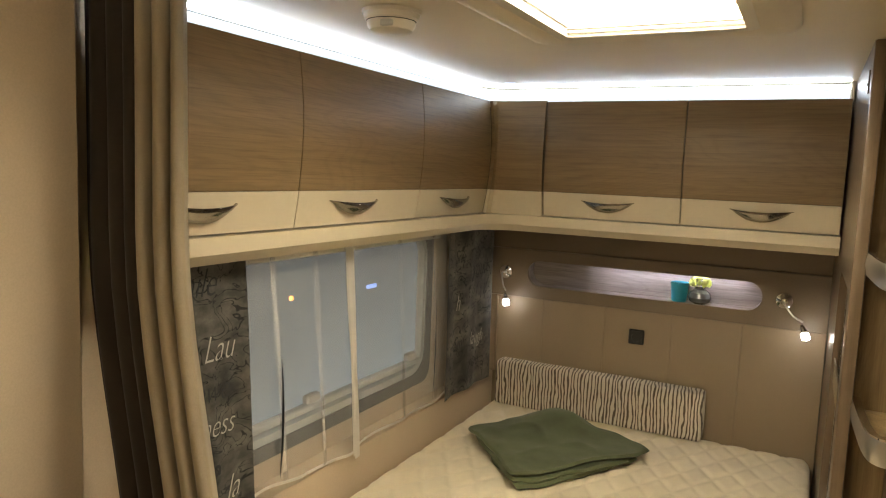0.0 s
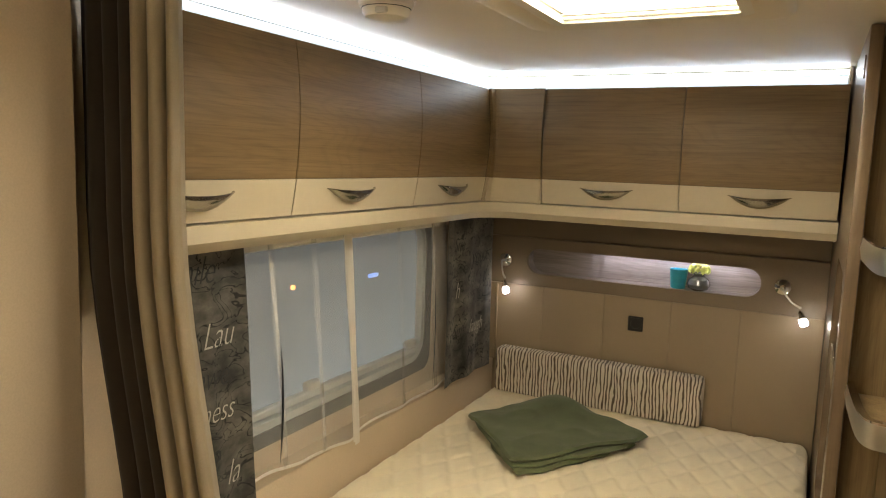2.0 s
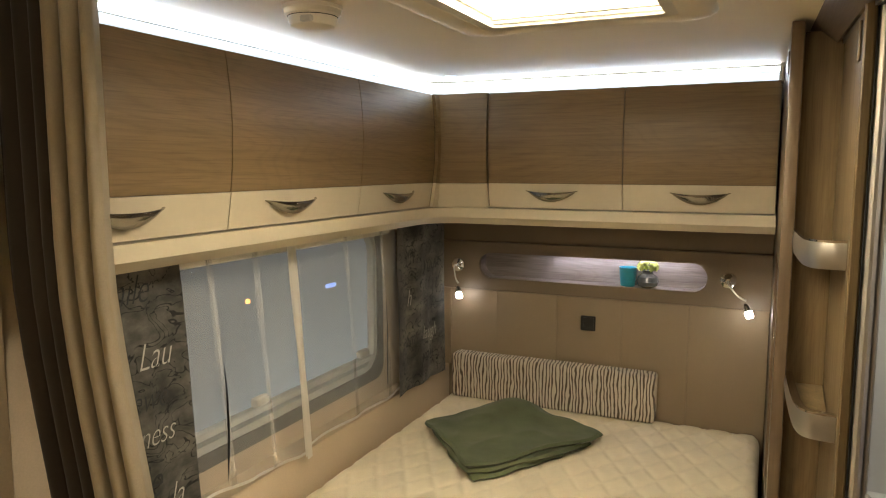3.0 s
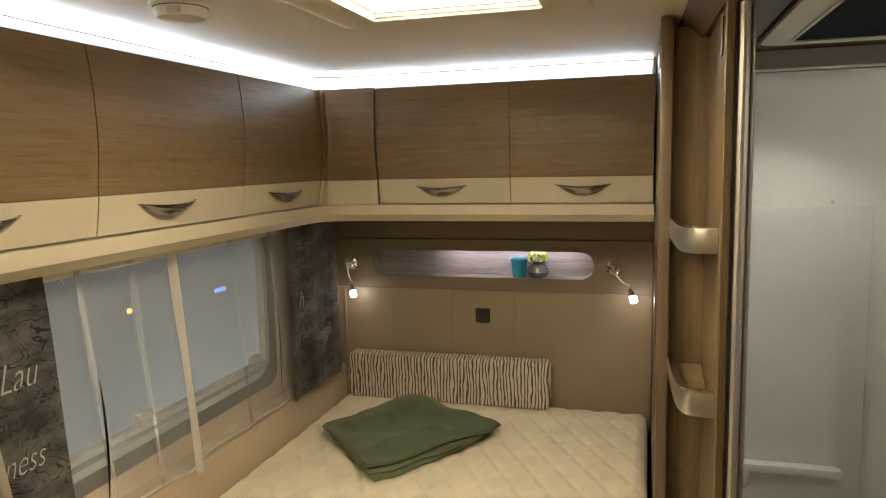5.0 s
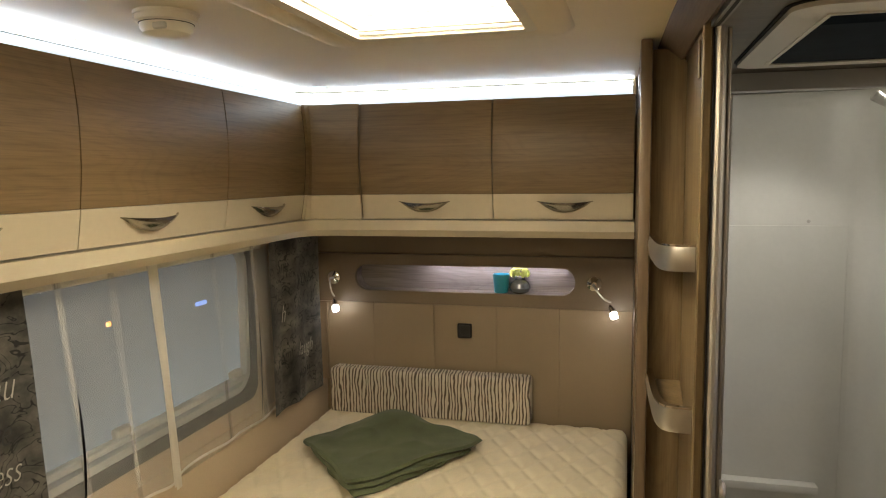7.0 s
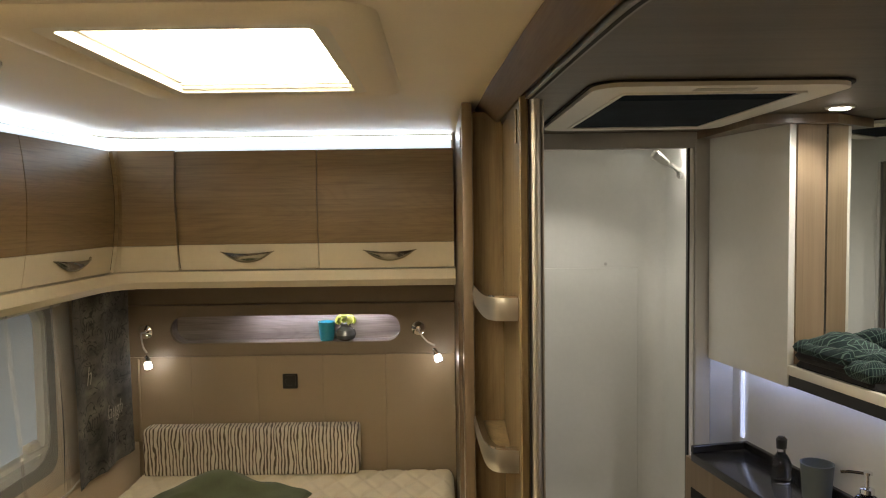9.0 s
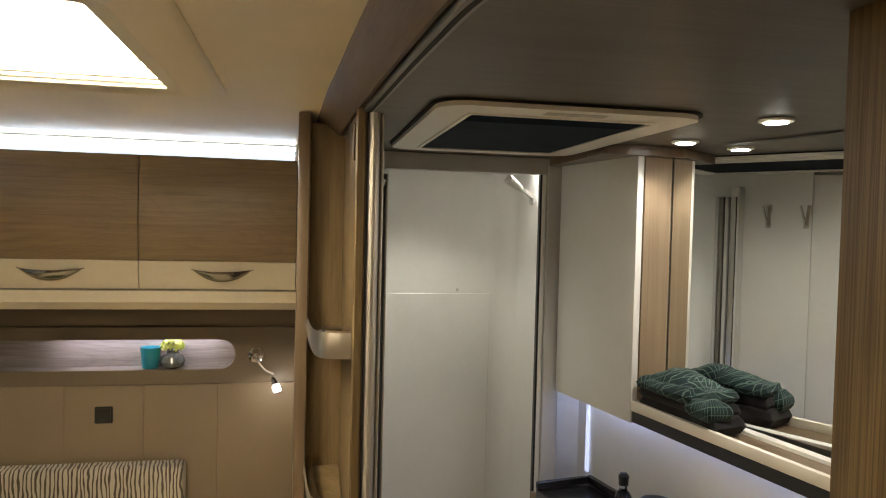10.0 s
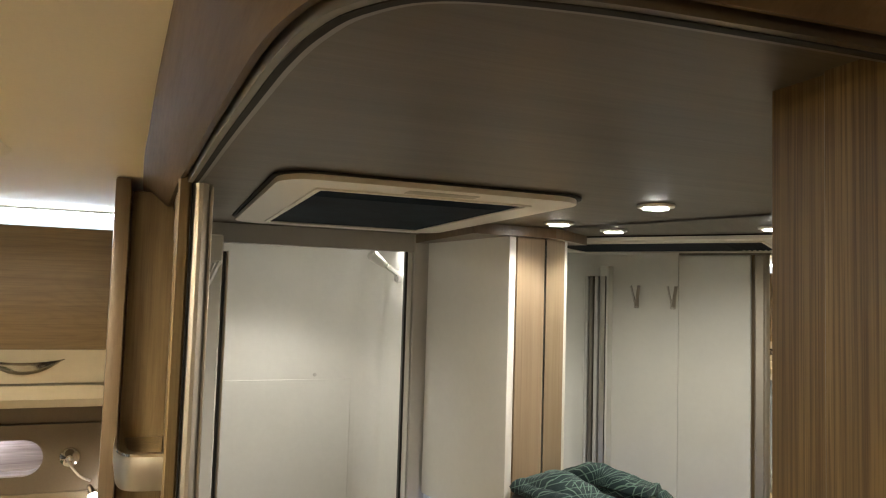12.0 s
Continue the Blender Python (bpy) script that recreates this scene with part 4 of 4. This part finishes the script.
part("fascia", sweep(at(1.910), [(0.012, 0.036), (0.013, -0.004), (0.020, -0.006), (0.062, 0.030), (0.066, 0.0385)]), M_FASCIA, frame_top, "brown wooden fascia curving round the door")
part("track", sweep(at(1.900), [(-0.008, 0.0), (0.009, 0.0), (0.009, 0.014), (-0.008, 0.014)]), M_TRACK, frame_top, "dull aluminium track")
part("track_slot", sweep(at(1.899), [(-0.003, 0.0), (0.003, 0.0), (0.003, 0.002), (-0.003, 0.002)]), M_GAP, frame_top, "dark track slot")
post = thing("sliding_door", (0.40, 1.25, 0.0), "folded-back washroom sliding door with champagne aluminium edge", "door")
part("door_edge", sweep([(0.381, 1.158, 0.02), (0.381, 1.158, 1.899)], [(0.011 * math.cos(2 * math.pi * i / 14), 0.020 * math.sin(2 * math.pi * i / 14)) for i in range(14)]), M_CHAMPAGNE, post, "rounded champagne aluminium edge")
part("gasket", box(0.3685, 0.3700, 1.145, 1.165, 0.02, 1.899), M_GAP, post, "dark rubber gasket")
part("second_edge", box(0.3928, 0.3985, 1.150, 1.178, 0.02, 1.899, 0.004), M_CHAMPAGNE, post, "aluminium edge strip")
part("leaf", box(0.370, 0.380, 1.19, 1.62, 0.02, 1.899, 0.003), M_WHITE, post, "white door leaf")
part("pull", lathe([(0.020, 0), (0.022, 0.006), (0.016, 0.012), (0.0, 0.013)], (0.3988, 1.165, 1.05), 20, pose(0, 0, 0, 0, 90, 0)), M_CHAMPAGNE, post, "round metal pull")

# ---- washroom shell ----
solo("washroom_wall", box(0.382, 0.392, 1.40, YW + 0.098, 0.0, ZW), M_WHITE, "white washroom wall with coat hooks", "wall", kind="structure")
VX0, VX1, VY0, VY1 = 0.538, 0.880, 1.10, 1.652
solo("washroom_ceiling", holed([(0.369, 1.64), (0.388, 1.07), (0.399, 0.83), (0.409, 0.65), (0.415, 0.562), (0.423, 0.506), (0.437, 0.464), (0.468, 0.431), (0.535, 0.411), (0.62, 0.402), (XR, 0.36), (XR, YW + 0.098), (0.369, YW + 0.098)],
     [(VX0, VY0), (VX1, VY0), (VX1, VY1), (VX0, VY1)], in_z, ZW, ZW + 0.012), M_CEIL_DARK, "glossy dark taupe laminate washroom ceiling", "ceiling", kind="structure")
solo("shower_back", box(0.393, 1.10, 2.409, YW + 0.09, 0.0, ZW - 0.002, 0.003), M_WHITE, "white shower back wall panel", "wall", kind="structure")
solo("shower_lower_panel", box(0.47, 0.934, 2.405, 2.4085, 0.25, 1.467, 0.002), M_WHITE, "white lower shower wall panel", "panel", kind="structure")
solo("panel_screw", lathe([(0.006, 0), (0.006, 0.003), (0.0, 0.004)], (0.812, 2.4085, 1.481), 12, pose(0, 0, 0, 90, 0, 0)), M_SATIN, "small metal screw in the shower wall", "screw")
solo("shower_ledge", box(0.535, 0.865, 2.35, 2.400, 0.55, 0.58, 0.008, segs=2), M_WHITE, "white moulded shower ledge", "ledge", kind="structure")
bm = prism([(1.02, 1.925)] + [(1.02 - 0.07 + 0.07 * math.cos(w), 2.408 - 0.07 + 0.07 * math.sin(w)) for w in [radians(90 * i / 8) for i in range(9)]] + [(1.12, 2.413), (1.12, 1.925)], in_z, 0.0, ZW - 0.002)
solo("shower_side", bm, M_WHITE, "white shower side wall with a rounded inner corner", "wall", kind="structure")
solo("shower_header", box(0.393, 1.03, 1.885, 1.915, 1.864, ZW - 0.001), M_GREY, "grey header above the shower opening", "trim", kind="structure")
solo("shower_jamb", box(0.958, 1.006, 1.880, 1.924, 0.0, ZW - 0.001, 0.003), M_GREY, "grey post between shower and cabinet", "trim", kind="structure")
screen = thing("shower_screen", (0.48, 1.84, 0.02), "folded shower screen with dark seals and white frames", "shower screen")
part("screen_frame", box(0.3925, 0.449, 1.607, 1.634, 0.02, 1.862, 0.003), M_WHITE, screen, "white frame")
part("screen_seal", box(0.4495, 0.4555, 1.612, 1.628, 0.02, 1.828, 0.001), M_BLACK, screen, "dark rubber seal")
part("screen_edge", box(0.4558, 0.461, 1.613, 1.627, 0.02, 1.828, 0.001), M_SATIN, screen, "satin metal edge")
for k in range(3):
    part("folded_leaf", box(0.393, 0.4545, 1.638 + 0.016 * k, 1.650 + 0.016 * k, 0.02, 1.828, 0.002), (M_GREY, M_TRACK, M_GREY)[k], screen, "grey folded leaf")
part("right_frame", box(0.944, 0.9575, 1.888, 1.908, 0.02, 1.864, 0.003), M_WHITE, screen, "white frame")
part("right_seal", box(0.938, 0.9435, 1.89, 1.906, 0.02, 1.864), M_BLACK, screen, "dark rubber seal")
head_thing = thing("hand_shower", (1.02, 2.18, 1.79), "chrome hand shower on a wall bracket", "shower head")
part("handle", tube(smooth_points([(1.040, 2.180, 1.785), (1.005, 2.172, 1.812), (0.962, 2.160, 1.838)], 6), 0.009, 12), M_CHROME, head_thing)
part("spray_head", lathe([(0.0, -0.032), (0.010, -0.032), (0.015, 0.0), (0.017, 0.026), (0.013, 0.032), (0.0, 0.033)], (0.938, 2.154, 1.852), 18, pose(0, 0, 0, 0, -58, 12)), M_SATIN, head_thing, "ribbed metal spray head")
part("bracket", lathe([(0.016, 0), (0.016, 0.012), (0.011, 0.018), (0.0, 0.018)], (1.0195, 2.178, 1.800), 16, pose(0, 0, 0, 0, -90, 0)), M_CHROME, head_thing)

solo("shower_ceiling", box(0.393, 1.019, 1.916, 2.408, 1.913, ZW - 0.001), M_WHITE, "white shower ceiling panel", "ceiling", kind="structure")
for x, y in ((0.625, 2.16), (0.975, 2.16)):
    s = thing("shower_spot", (x, y, 1.907), "small round shower ceiling spot, lit", "spot lamp", "ceiling spots")
    part("rim", lathe([(0.022, 0), (0.030, 0.001), (0.031, 0.005), (0.022, 0.0055)], (x, y, 1.9072)), M_PLASTIC, s, "ivory rim")
    part("lens", lathe([(0.0, 0), (0.0205, 0.0), (0.0205, 0.002), (0.0, 0.0022)], (x, y, 1.9052)), glow("shower_spot_glow", (1.0, 0.97, 0.9), 30.0), s, "glowing lens")
    lamp("shower_light", "SPOT", look((x, y, 1.902), (0.68, y - 0.2, 0)), 9.0 if x < 0.8 else 3.2, (1.0, 0.95, 0.86), 0.08, 122)
solo("shower_tray", box(0.393, 1.019, 1.70, 2.408, 0.004, 0.05, 0.01, segs=2), M_WHITE, "white moulded shower tray", "shower tray", kind="structure")

# ---- washroom roof vent ----
vent = thing("roof_vent", (0.71, 1.40, ZW), "washroom roof vent with a white frame and dark pleated blind", "roof vent")
outer = rounded(VX0 - 0.063, VX1 + 0.067, VY0 - 0.072, VY1 + 0.068, 0.055, 6)
part("frame", holed(outer, [(VX0, VY0), (VX1, VY0), (VX1, VY1), (VX0, VY1)], in_z, ZW - 0.012, ZW - 0.001), M_PLASTIC, vent, "white plastic frame")
part("inner_lip", holed(rounded(VX0 - 0.004, VX1 + 0.004, VY0 - 0.004, VY1 + 0.004, 0.004, 1), rounded(VX0 + 0.004, VX1 - 0.004, VY0 + 0.004, VY1 - 0.004, 0.004, 1), in_z, ZW - 0.015, ZW - 0.0122), M_PLASTIC, vent)
# Black ring under the ceiling paints the shade round the frame's edge.
part("shadow_gap", holed(rounded(VX0 - 0.070, VX1 + 0.074, VY0 - 0.079, VY1 + 0.0695, 0.06, 6), outer, in_z, ZW - 0.004, ZW - 0.0008), M_GAP, vent, "dark ring standing in for the shadow gap round the frame")
M_BLIND = woven("dark_blind", (0.011, 0.018, 0.027), 300, 0.8, 0.0, 0.3)
M_BLIND.node_tree.nodes["Principled BSDF"].inputs["Specular IOR Level"].default_value = 0.1
part("flyscreen", box(VX0 - 0.01, VX1 + 0.01, VY0 + 0.10, VY1 + 0.01, ZW - 0.0112, ZW - 0.009), M_BLIND, vent, "dark screen")
for k in range(7):
    y = VY0 + 0.004 + 0.014 * k
    part("pleat", prism([(y, ZW - 0.009), (y + 0.007, ZW - 0.0119), (y + 0.014, ZW - 0.009), (y + 0.007, ZW - 0.007)], lambda a, b, d: (d, a, b), VX0 - 0.008, VX1 + 0.008), M_BLIND, vent)
part("vent_box", holed(rounded(VX0 - 0.02, VX1 + 0.02, VY0 - 0.02, VY1 + 0.02, 0.004, 1), rounded(VX0 - 0.012, VX1 + 0.012, VY0 - 0.012, VY1 + 0.012, 0.004, 1), in_z, ZW + 0.0125, ZW + 0.05), M_GAP, vent)
part("rating_label", box(0.66, 0.77, VY0 - 0.048, VY0 - 0.022, ZW - 0.0132, ZW - 0.0121), plain("label_paper", (0.50, 0.46, 0.38), 0.6), vent, "small grey rating label")
solo("vent_soffit", box(0.960, 1.20, 1.50, 1.878, ZW - 0.024, ZW - 0.001), M_PANEL, "brown soffit board above the cabinet", "trim", kind="structure")

# ---- fittings along the washroom's outer side, slightly turned ----
TURN_W = radians(10.2)
AX, AY = 1.056, 1.514


def fit(u, v, z):
    """u along the wall away from the shower, v into the wall."""
    return (AX + u * math.sin(TURN_W) + v * math.cos(TURN_W), AY - u * math.cos(TURN_W) + v * math.sin(TURN_W), z)


FIT = Matrix.Translation((AX, AY, 0)) @ Matrix.Rotation(-math.pi / 2 + TURN_W, 4, "Z")


def fbox(u0, u1, v0, v1, z0, z1, bevel=0.0, segs=1):
    return moved(box(u0, u1, v0, v1, z0, z1, bevel, segs=segs), FIT)


MV = 0.102
MIRROR_TILT = Matrix.Translation(fit(0.004, MV, 0)) @ Matrix.Rotation(radians(8.6), 4, "Z") @ Matrix.Translation(Vector(fit(0.004, MV, 0))).inverted()
cab = thing("wall_cabinet", fit(-0.2, 0.05, 1.235), "white mirror-side wall cabinet with an oak side", "cabinet")
part("body", fbox(-0.358, -0.003, 0.019, MV - 0.001, 1.24, 1.891), M_WHITE, cab)
part("door", fbox(-0.358, 0.0, 0.0, 0.018, 1.235, 1.891, 0.003, 2), M_WHITE, cab, "white cabinet door")
part("side_panel", fbox(-0.0025, 0.004, 0.020, MV - 0.0032, 1.292, 1.891), M_WASH_OAK, cab, "light oak side panel", smooth=False)
part("side_joint", fbox(-0.0025, 0.0036, MV - 0.0030, MV - 0.0006, 1.292, 1.891), M_GAP, cab, "dark joint at the mirror", smooth=False)
solo("backsplash", fbox(-0.43, 1.0, MV + 0.006, MV + 0.03, 0.0, 1.278), M_WHITE, "white washroom splash wall", "wall", kind="structure")
mir = thing("mirror_1", fit(0.4, MV, 1.32), "large wall mirror behind the washroom shelf", "mirror", kind="structure")
part("mirror_glass", moved(fbox(0.0045, 0.70, MV, MV + 0.005, 1.280, ZW - 0.003), MIRROR_TILT), M_MIRROR, mir, smooth=False)
part("mirror_backing", moved(fbox(0.0045, 0.70, MV + 0.0055, MV + 0.02, 1.280, ZW - 0.003), MIRROR_TILT), M_GREY, mir)
ledge = thing("wash_shelf", fit(0.3, 0.05, 1.25), "white-edged shelf over a black band below the mirror", "shelf")
part("shelf_top", fbox(0.0, 0.95, 0.0145, MV + 0.05, 1.2662, 1.2705), M_PANEL, ledge, "brown shelf board")
part("shelf_lip", fbox(0.0, 0.95, 0.0, 0.014, 1.2662, 1.291, 0.003, 2), M_PLASTIC, ledge, "white raised front lip")
part("black_band", fbox(-0.0, 0.95, 0.004, MV + 0.004, 1.238, 1.2657, 0.001), M_BLACK, ledge, "black lower band")
part("under_strip", fbox(-0.37, 0.94, MV - 0.02, MV - 0.012, 1.2285, 1.2335), glow("under_led", (0.45, 0.55, 1.0), 9.0), ledge, "glowing blue-white LED strip")
# Soft bluish light on the corner wall, drawn as a glowing bar; no fixture.
part("corner_glow", fbox(-0.346, -0.334, MV - 0.001, MV + 0.004, 0.993, 1.235), glow("corner_wall_light", (0.55, 0.64, 1.0), 0.9), ledge, "soft blue-white light on the corner wall, drawn as a glowing bar")

# ceiling spots over the mirror
for u, w in ((0.135, 0.026), (0.458, -0.045)):
    x, y, _ = fit(u, w, 0)
    s = thing("ceiling_spot", (x, y, ZW - 0.006), "small round ceiling spot, lit, over the mirror", "spot lamp", "ceiling spots")
    part("rim", lathe([(0.022, 0), (0.030, 0.001), (0.031, 0.005), (0.022, 0.0055)], (x, y, ZW - 0.0062)), M_PLASTIC, s, "ivory rim")
    part("lens", lathe([(0.0, 0), (0.0205, 0.0), (0.0205, 0.002), (0.0, 0.0022)], (x, y, ZW - 0.0078)), glow("spot_glow", (1.0, 0.97, 0.9), 30.0), s, "glowing lens")
    lamp("spot_light", "SPOT", look((x, y, ZW - 0.012), (x - 0.45, y - 0.05, 0)), 5.0 if u < 0.2 else 11.5, (1.0, 0.93, 0.82), 0.02, 150)

# ---- towels on the shelf ----
m, t, b = nodes_of("leaf_towel")
v = coords(t, (1, 1, 1))
sp = t.nodes.new("ShaderNodeSeparateXYZ")
link(t, v, sp.inputs[0])
wob = noise_node(t, v, 9.0, 2)
fan = []
for cu, cv, turns in ((0.150, 0.105, 30.0), (0.070, -0.020, 26.0), (0.245, 0.020, 26.0)):
    cx, cy, _ = fit(cu, cv, 0)
    away = maths(t, "ADD", maths(t, "MULTIPLY", maths(t, "POWER", maths(t, "ADD", maths(t, "POWER", maths(t, "ABSOLUTE", maths(t, "SUBTRACT", sp.outputs[0], cx)), 2.0), maths(t, "POWER", maths(t, "ABSOLUTE", maths(t, "SUBTRACT", sp.outputs[1], cy)), 2.0)), 0.5), 60.0), wob)
    turn = maths(t, "ARCTAN2", maths(t, "SUBTRACT", sp.outputs[1], cy), maths(t, "SUBTRACT", sp.outputs[0], cx))
    rays = maths(t, "SINE", maths(t, "ADD", maths(t, "MULTIPLY", turn, turns), maths(t, "MULTIPLY", wob, 5.0)))
    near = maths(t, "LESS_THAN", away, 5.2)
    fan.append(maths(t, "MULTIPLY", rays, near))
folds_z = maths(t, "SINE", maths(t, "ADD", maths(t, "MULTIPLY", sp.outputs[2], 330.0), maths(t, "MULTIPLY", sp.outputs[1], 160.0)))
pat = maths(t, "MAXIMUM", maths(t, "MAXIMUM", fan[0], fan[1]), maths(t, "MAXIMUM", fan[2], maths(t, "MULTIPLY", folds_z, 0.93)))
link(t, ramp(t, pat, [(0.84, (0.004, 0.019, 0.021)), (0.95, (0.10, 0.165, 0.135))]), b.inputs["Base Color"])
b.inputs["Roughness"].default_value, b.inputs["Sheen Weight"].default_value = 0.95, 0.05
bump(t, noise_node(t, v, 700, 2), 0.5, b, 0.002)
M_LEAF = m
M_DARK_TOWEL = woven("charcoal_terry", (0.012, 0.011, 0.012), 600, 0.95, 0.05, 0.3)


def towel(u0, u1, v0, v1, z0, h, seed, peak=0.0):
    """A folded towel: a fat rounded slab with sagging edges."""
    bm = bmesh.new()
    n, m = 36, 20
    top, bot = [], []
    for i in range(n + 1):
        rt, rb = [], []
        for j in range(m + 1):
            a, c = i / n, j / m
            ed = min(a, 1 - a) * (u1 - u0), min(c, 1 - c) * (v1 - v0)
            r = math.sqrt(max(0, 1 - (1 - min(min(ed), h / 2) / (h / 2)) ** 2))
            u, w = u0 + (u1 - u0) * a, v0 + (v1 - v0) * c
            q = Vector((u * 8, w * 8, seed))
            k = 0.010 * noise.noise(q) + 0.006 * noise.noise(q * 3) + 0.003 * noise.noise(q * 9) + peak * math.exp(-((a - 0.45) / 0.3) ** 2 - ((c - 0.55) / 0.5) ** 2)
            x, y, _ = fit(u + 0.010 * noise.noise(q + Vector((5, 0, 0))), w + 0.006 * noise.noise(q + Vector((0, 5, 0))), 0)
            rt.append(bm.verts.new((x, y, z0 + h / 2 + h / 2 * r + k * (0.3 + 0.7 * r))))
            rb.append(bm.verts.new((x, y, z0 + h / 2 - h / 2 * r)))
        top.append(rt)
        bot.append(rb)
    for i in range(n):
        for j in range(m):
            bm.faces.new((top[i][j], top[i + 1][j], top[i + 1][j + 1], top[i][j + 1]))
            bm.faces.new((bot[i][j], bot[i][j + 1], bot[i + 1][j + 1], bot[i + 1][j]))
    bmesh.ops.remove_doubles(bm, verts=bm.verts[:], dist=0.0005)
    bmesh.ops.recalc_face_normals(bm, faces=bm.faces[:])
    return bm


dark = thing("dark_towel", fit(0.13, 0.05, 1.2705), "charcoal terry towel folded on the washroom shelf", "towel")
part("lower_fold", towel(0.018, 0.275, 0.010, MV - 0.004, 1.2708, 0.046, 1.0), M_DARK_TOWEL, dark)
part("upper_fold", towel(0.022, 0.262, 0.004, MV - 0.008, 1.306, 0.030, 2.0), M_DARK_TOWEL, dark)
leaf = thing("leaf_towel", fit(0.12, 0.05, 1.330), "dark teal towel with pale leaf print folded on top", "towel")
part("front_roll", towel(0.022, 0.205, -0.002, 0.046, 1.326, 0.032, 4.0), M_LEAF, leaf)
part("top_fold", towel(0.028, 0.252, 0.016, MV - 0.006, 1.338, 0.026, 6.0, 0.034), M_LEAF, leaf)
part("hanging_corner", towel(0.195, 0.272, -0.004, 0.060, 1.300, 0.050, 8.0), M_LEAF, leaf)

# ---- washbasin counter and what stands on it ----
counter = thing("wash_counter", fit(0.1, -0.1, 0.0), "black washbasin counter with an upstand over an oak cabinet", "counter")
part("worktop", fbox(-0.318, 0.9, -0.078, MV + 0.004, 0.943, 0.968, 0.004, 2), M_STONE, counter, "black glossy worktop")
part("upstand", fbox(-0.318, 0.9, MV - 0.012, MV + 0.003, 0.9685, 0.990, 0.002), M_STONE, counter)
part("side_upstand", fbox(-0.318, -0.305, -0.078, MV - 0.013, 0.9685, 0.990, 0.002), M_STONE, counter)
part("front", fbox(-0.365, 0.9, -0.068, -0.055, 0.0, 0.9425), M_WASH_OAK, counter, "oak cabinet front")
# Thin black slab on the uncut front, standing in for an opening's shade.
part("opening_shade", fbox(-0.33, -0.15, -0.071, -0.0685, 0.70, 0.86, 0.001), M_GAP, counter, "dark slab standing in for a shaded opening")
bottle_at = fit(-0.065, 0.035, 0.968)
bottle = thing("soap_bottle", bottle_at, "small clear glass bottle with a black cap", "bottle")
part("glass_body", lathe([(0.0, 0), (0.022, 0), (0.025, 0.004), (0.025, 0.050), (0.018, 0.066), (0.010, 0.076), (0.010, 0.088)], bottle_at, 24), glass("bottle_glass", (0.88, 0.9, 0.968)), bottle)
part("cap", lathe([(0.0125, 0.088), (0.0125, 0.092), (0.014, 0.112), (0.008, 0.119), (0.0, 0.12)], bottle_at, 20), M_BLACK, bottle, "black dropper cap")
solo("tumbler", lathe([(0.030, 0), (0.032, 0.002), (0.038, 0.088), (0.039, 0.090), (0.0355, 0.090), (0.030, 0.006), (0.0, 0.006)], fit(0.055, 0.045, 0.968)), plain("grey_plastic", (0.17, 0.20, 0.21), 0.35), "grey-blue tumbler on the black counter", "cup")
tx, ty, tz = fit(0.215, 0.045, 0.968)
pump = thing("soap_dispenser", (tx, ty, tz), "clear soap dispenser with a chrome pump on the black counter", "dispenser")
part("flask", lathe([(0.0, 0), (0.028, 0), (0.030, 0.004), (0.030, 0.058), (0.020, 0.070), (0.013, 0.074), (0.013, 0.078)], (tx, ty, tz), 24), glass("flask_glass", (0.9, 0.92, 0.95)), pump)
part("collar", lathe([(0.015, 0.078), (0.015, 0.088), (0.009, 0.091), (0.0, 0.091)], (tx, ty, tz), 18), M_CHROME, pump)
part("stem", lathe([(0.005, 0.0915), (0.005, 0.118), (0.010, 0.120), (0.010, 0.126), (0.0, 0.127)], (tx, ty, tz), 14), M_CHROME, pump)
part("nozzle", tube([(tx - 0.004, ty, tz + 0.1225), (tx - 0.034, ty + 0.012, tz + 0.1235), (tx - 0.050, ty + 0.018, tz + 0.1205)], 0.0036, 10), M_CHROME, pump)

# ---- coat hooks on the white wall ----
for y in (1.415, 1.53):
    h = thing("coat_hook", (0.394, y, 1.74), "small chrome coat hook on the white wall", "hook", "coat hooks")
    part("plate", box(0.3925, 0.397, y - 0.008, y + 0.008, 1.728, 1.760, 0.002), M_SATIN, h)
    for lean, out in ((-0.016, 0.030), (0.014, 0.012)):
        part("prong", sweep(smooth_points([(0.398, y, 1.735), (0.398 + 0.5 * out, y + 0.45 * lean, 1.762), (0.398 + out, y + lean, 1.800)], 4), [(-0.005, -0.002), (0.005, -0.002), (0.005, 0.002), (-0.005, 0.002)]), M_SATIN, h, "flat satin prong")

# ---- hanging wood cupboard beside the door ----
M_CUPBOARD = wood("cupboard_oak", (0.128, 0.083, 0.032), (0.195, 0.132, 0.053), (0.265, 0.186, 0.082), "z", 0.42, 1.0, 0.9, 330.0, 2.6, 0.13, 0.8)
cupboard = thing("hanging_cupboard", (0.9, 0.0, 1.40), "brown oak hanging cupboard side with a rounded lower corner", "cupboard")
low = [(0.494 - 0.045 + 0.045 * math.cos(w), 1.455 + 0.045 * math.sin(w)) for w in [radians(-90 + 90 * i / 8) for i in range(9)]]
part("rear_board", prism([(0.4445, 1.41)] + low + [(0.494, 1.914), (0.4445, 1.914)], in_x, 0.755, 1.02, 0.002), M_CUPBOARD, cupboard)
part("front_board", box(0.748, 1.02, -0.60, 0.443, 1.41, ZC - 0.004, 0.002), M_CUPBOARD, cupboard)
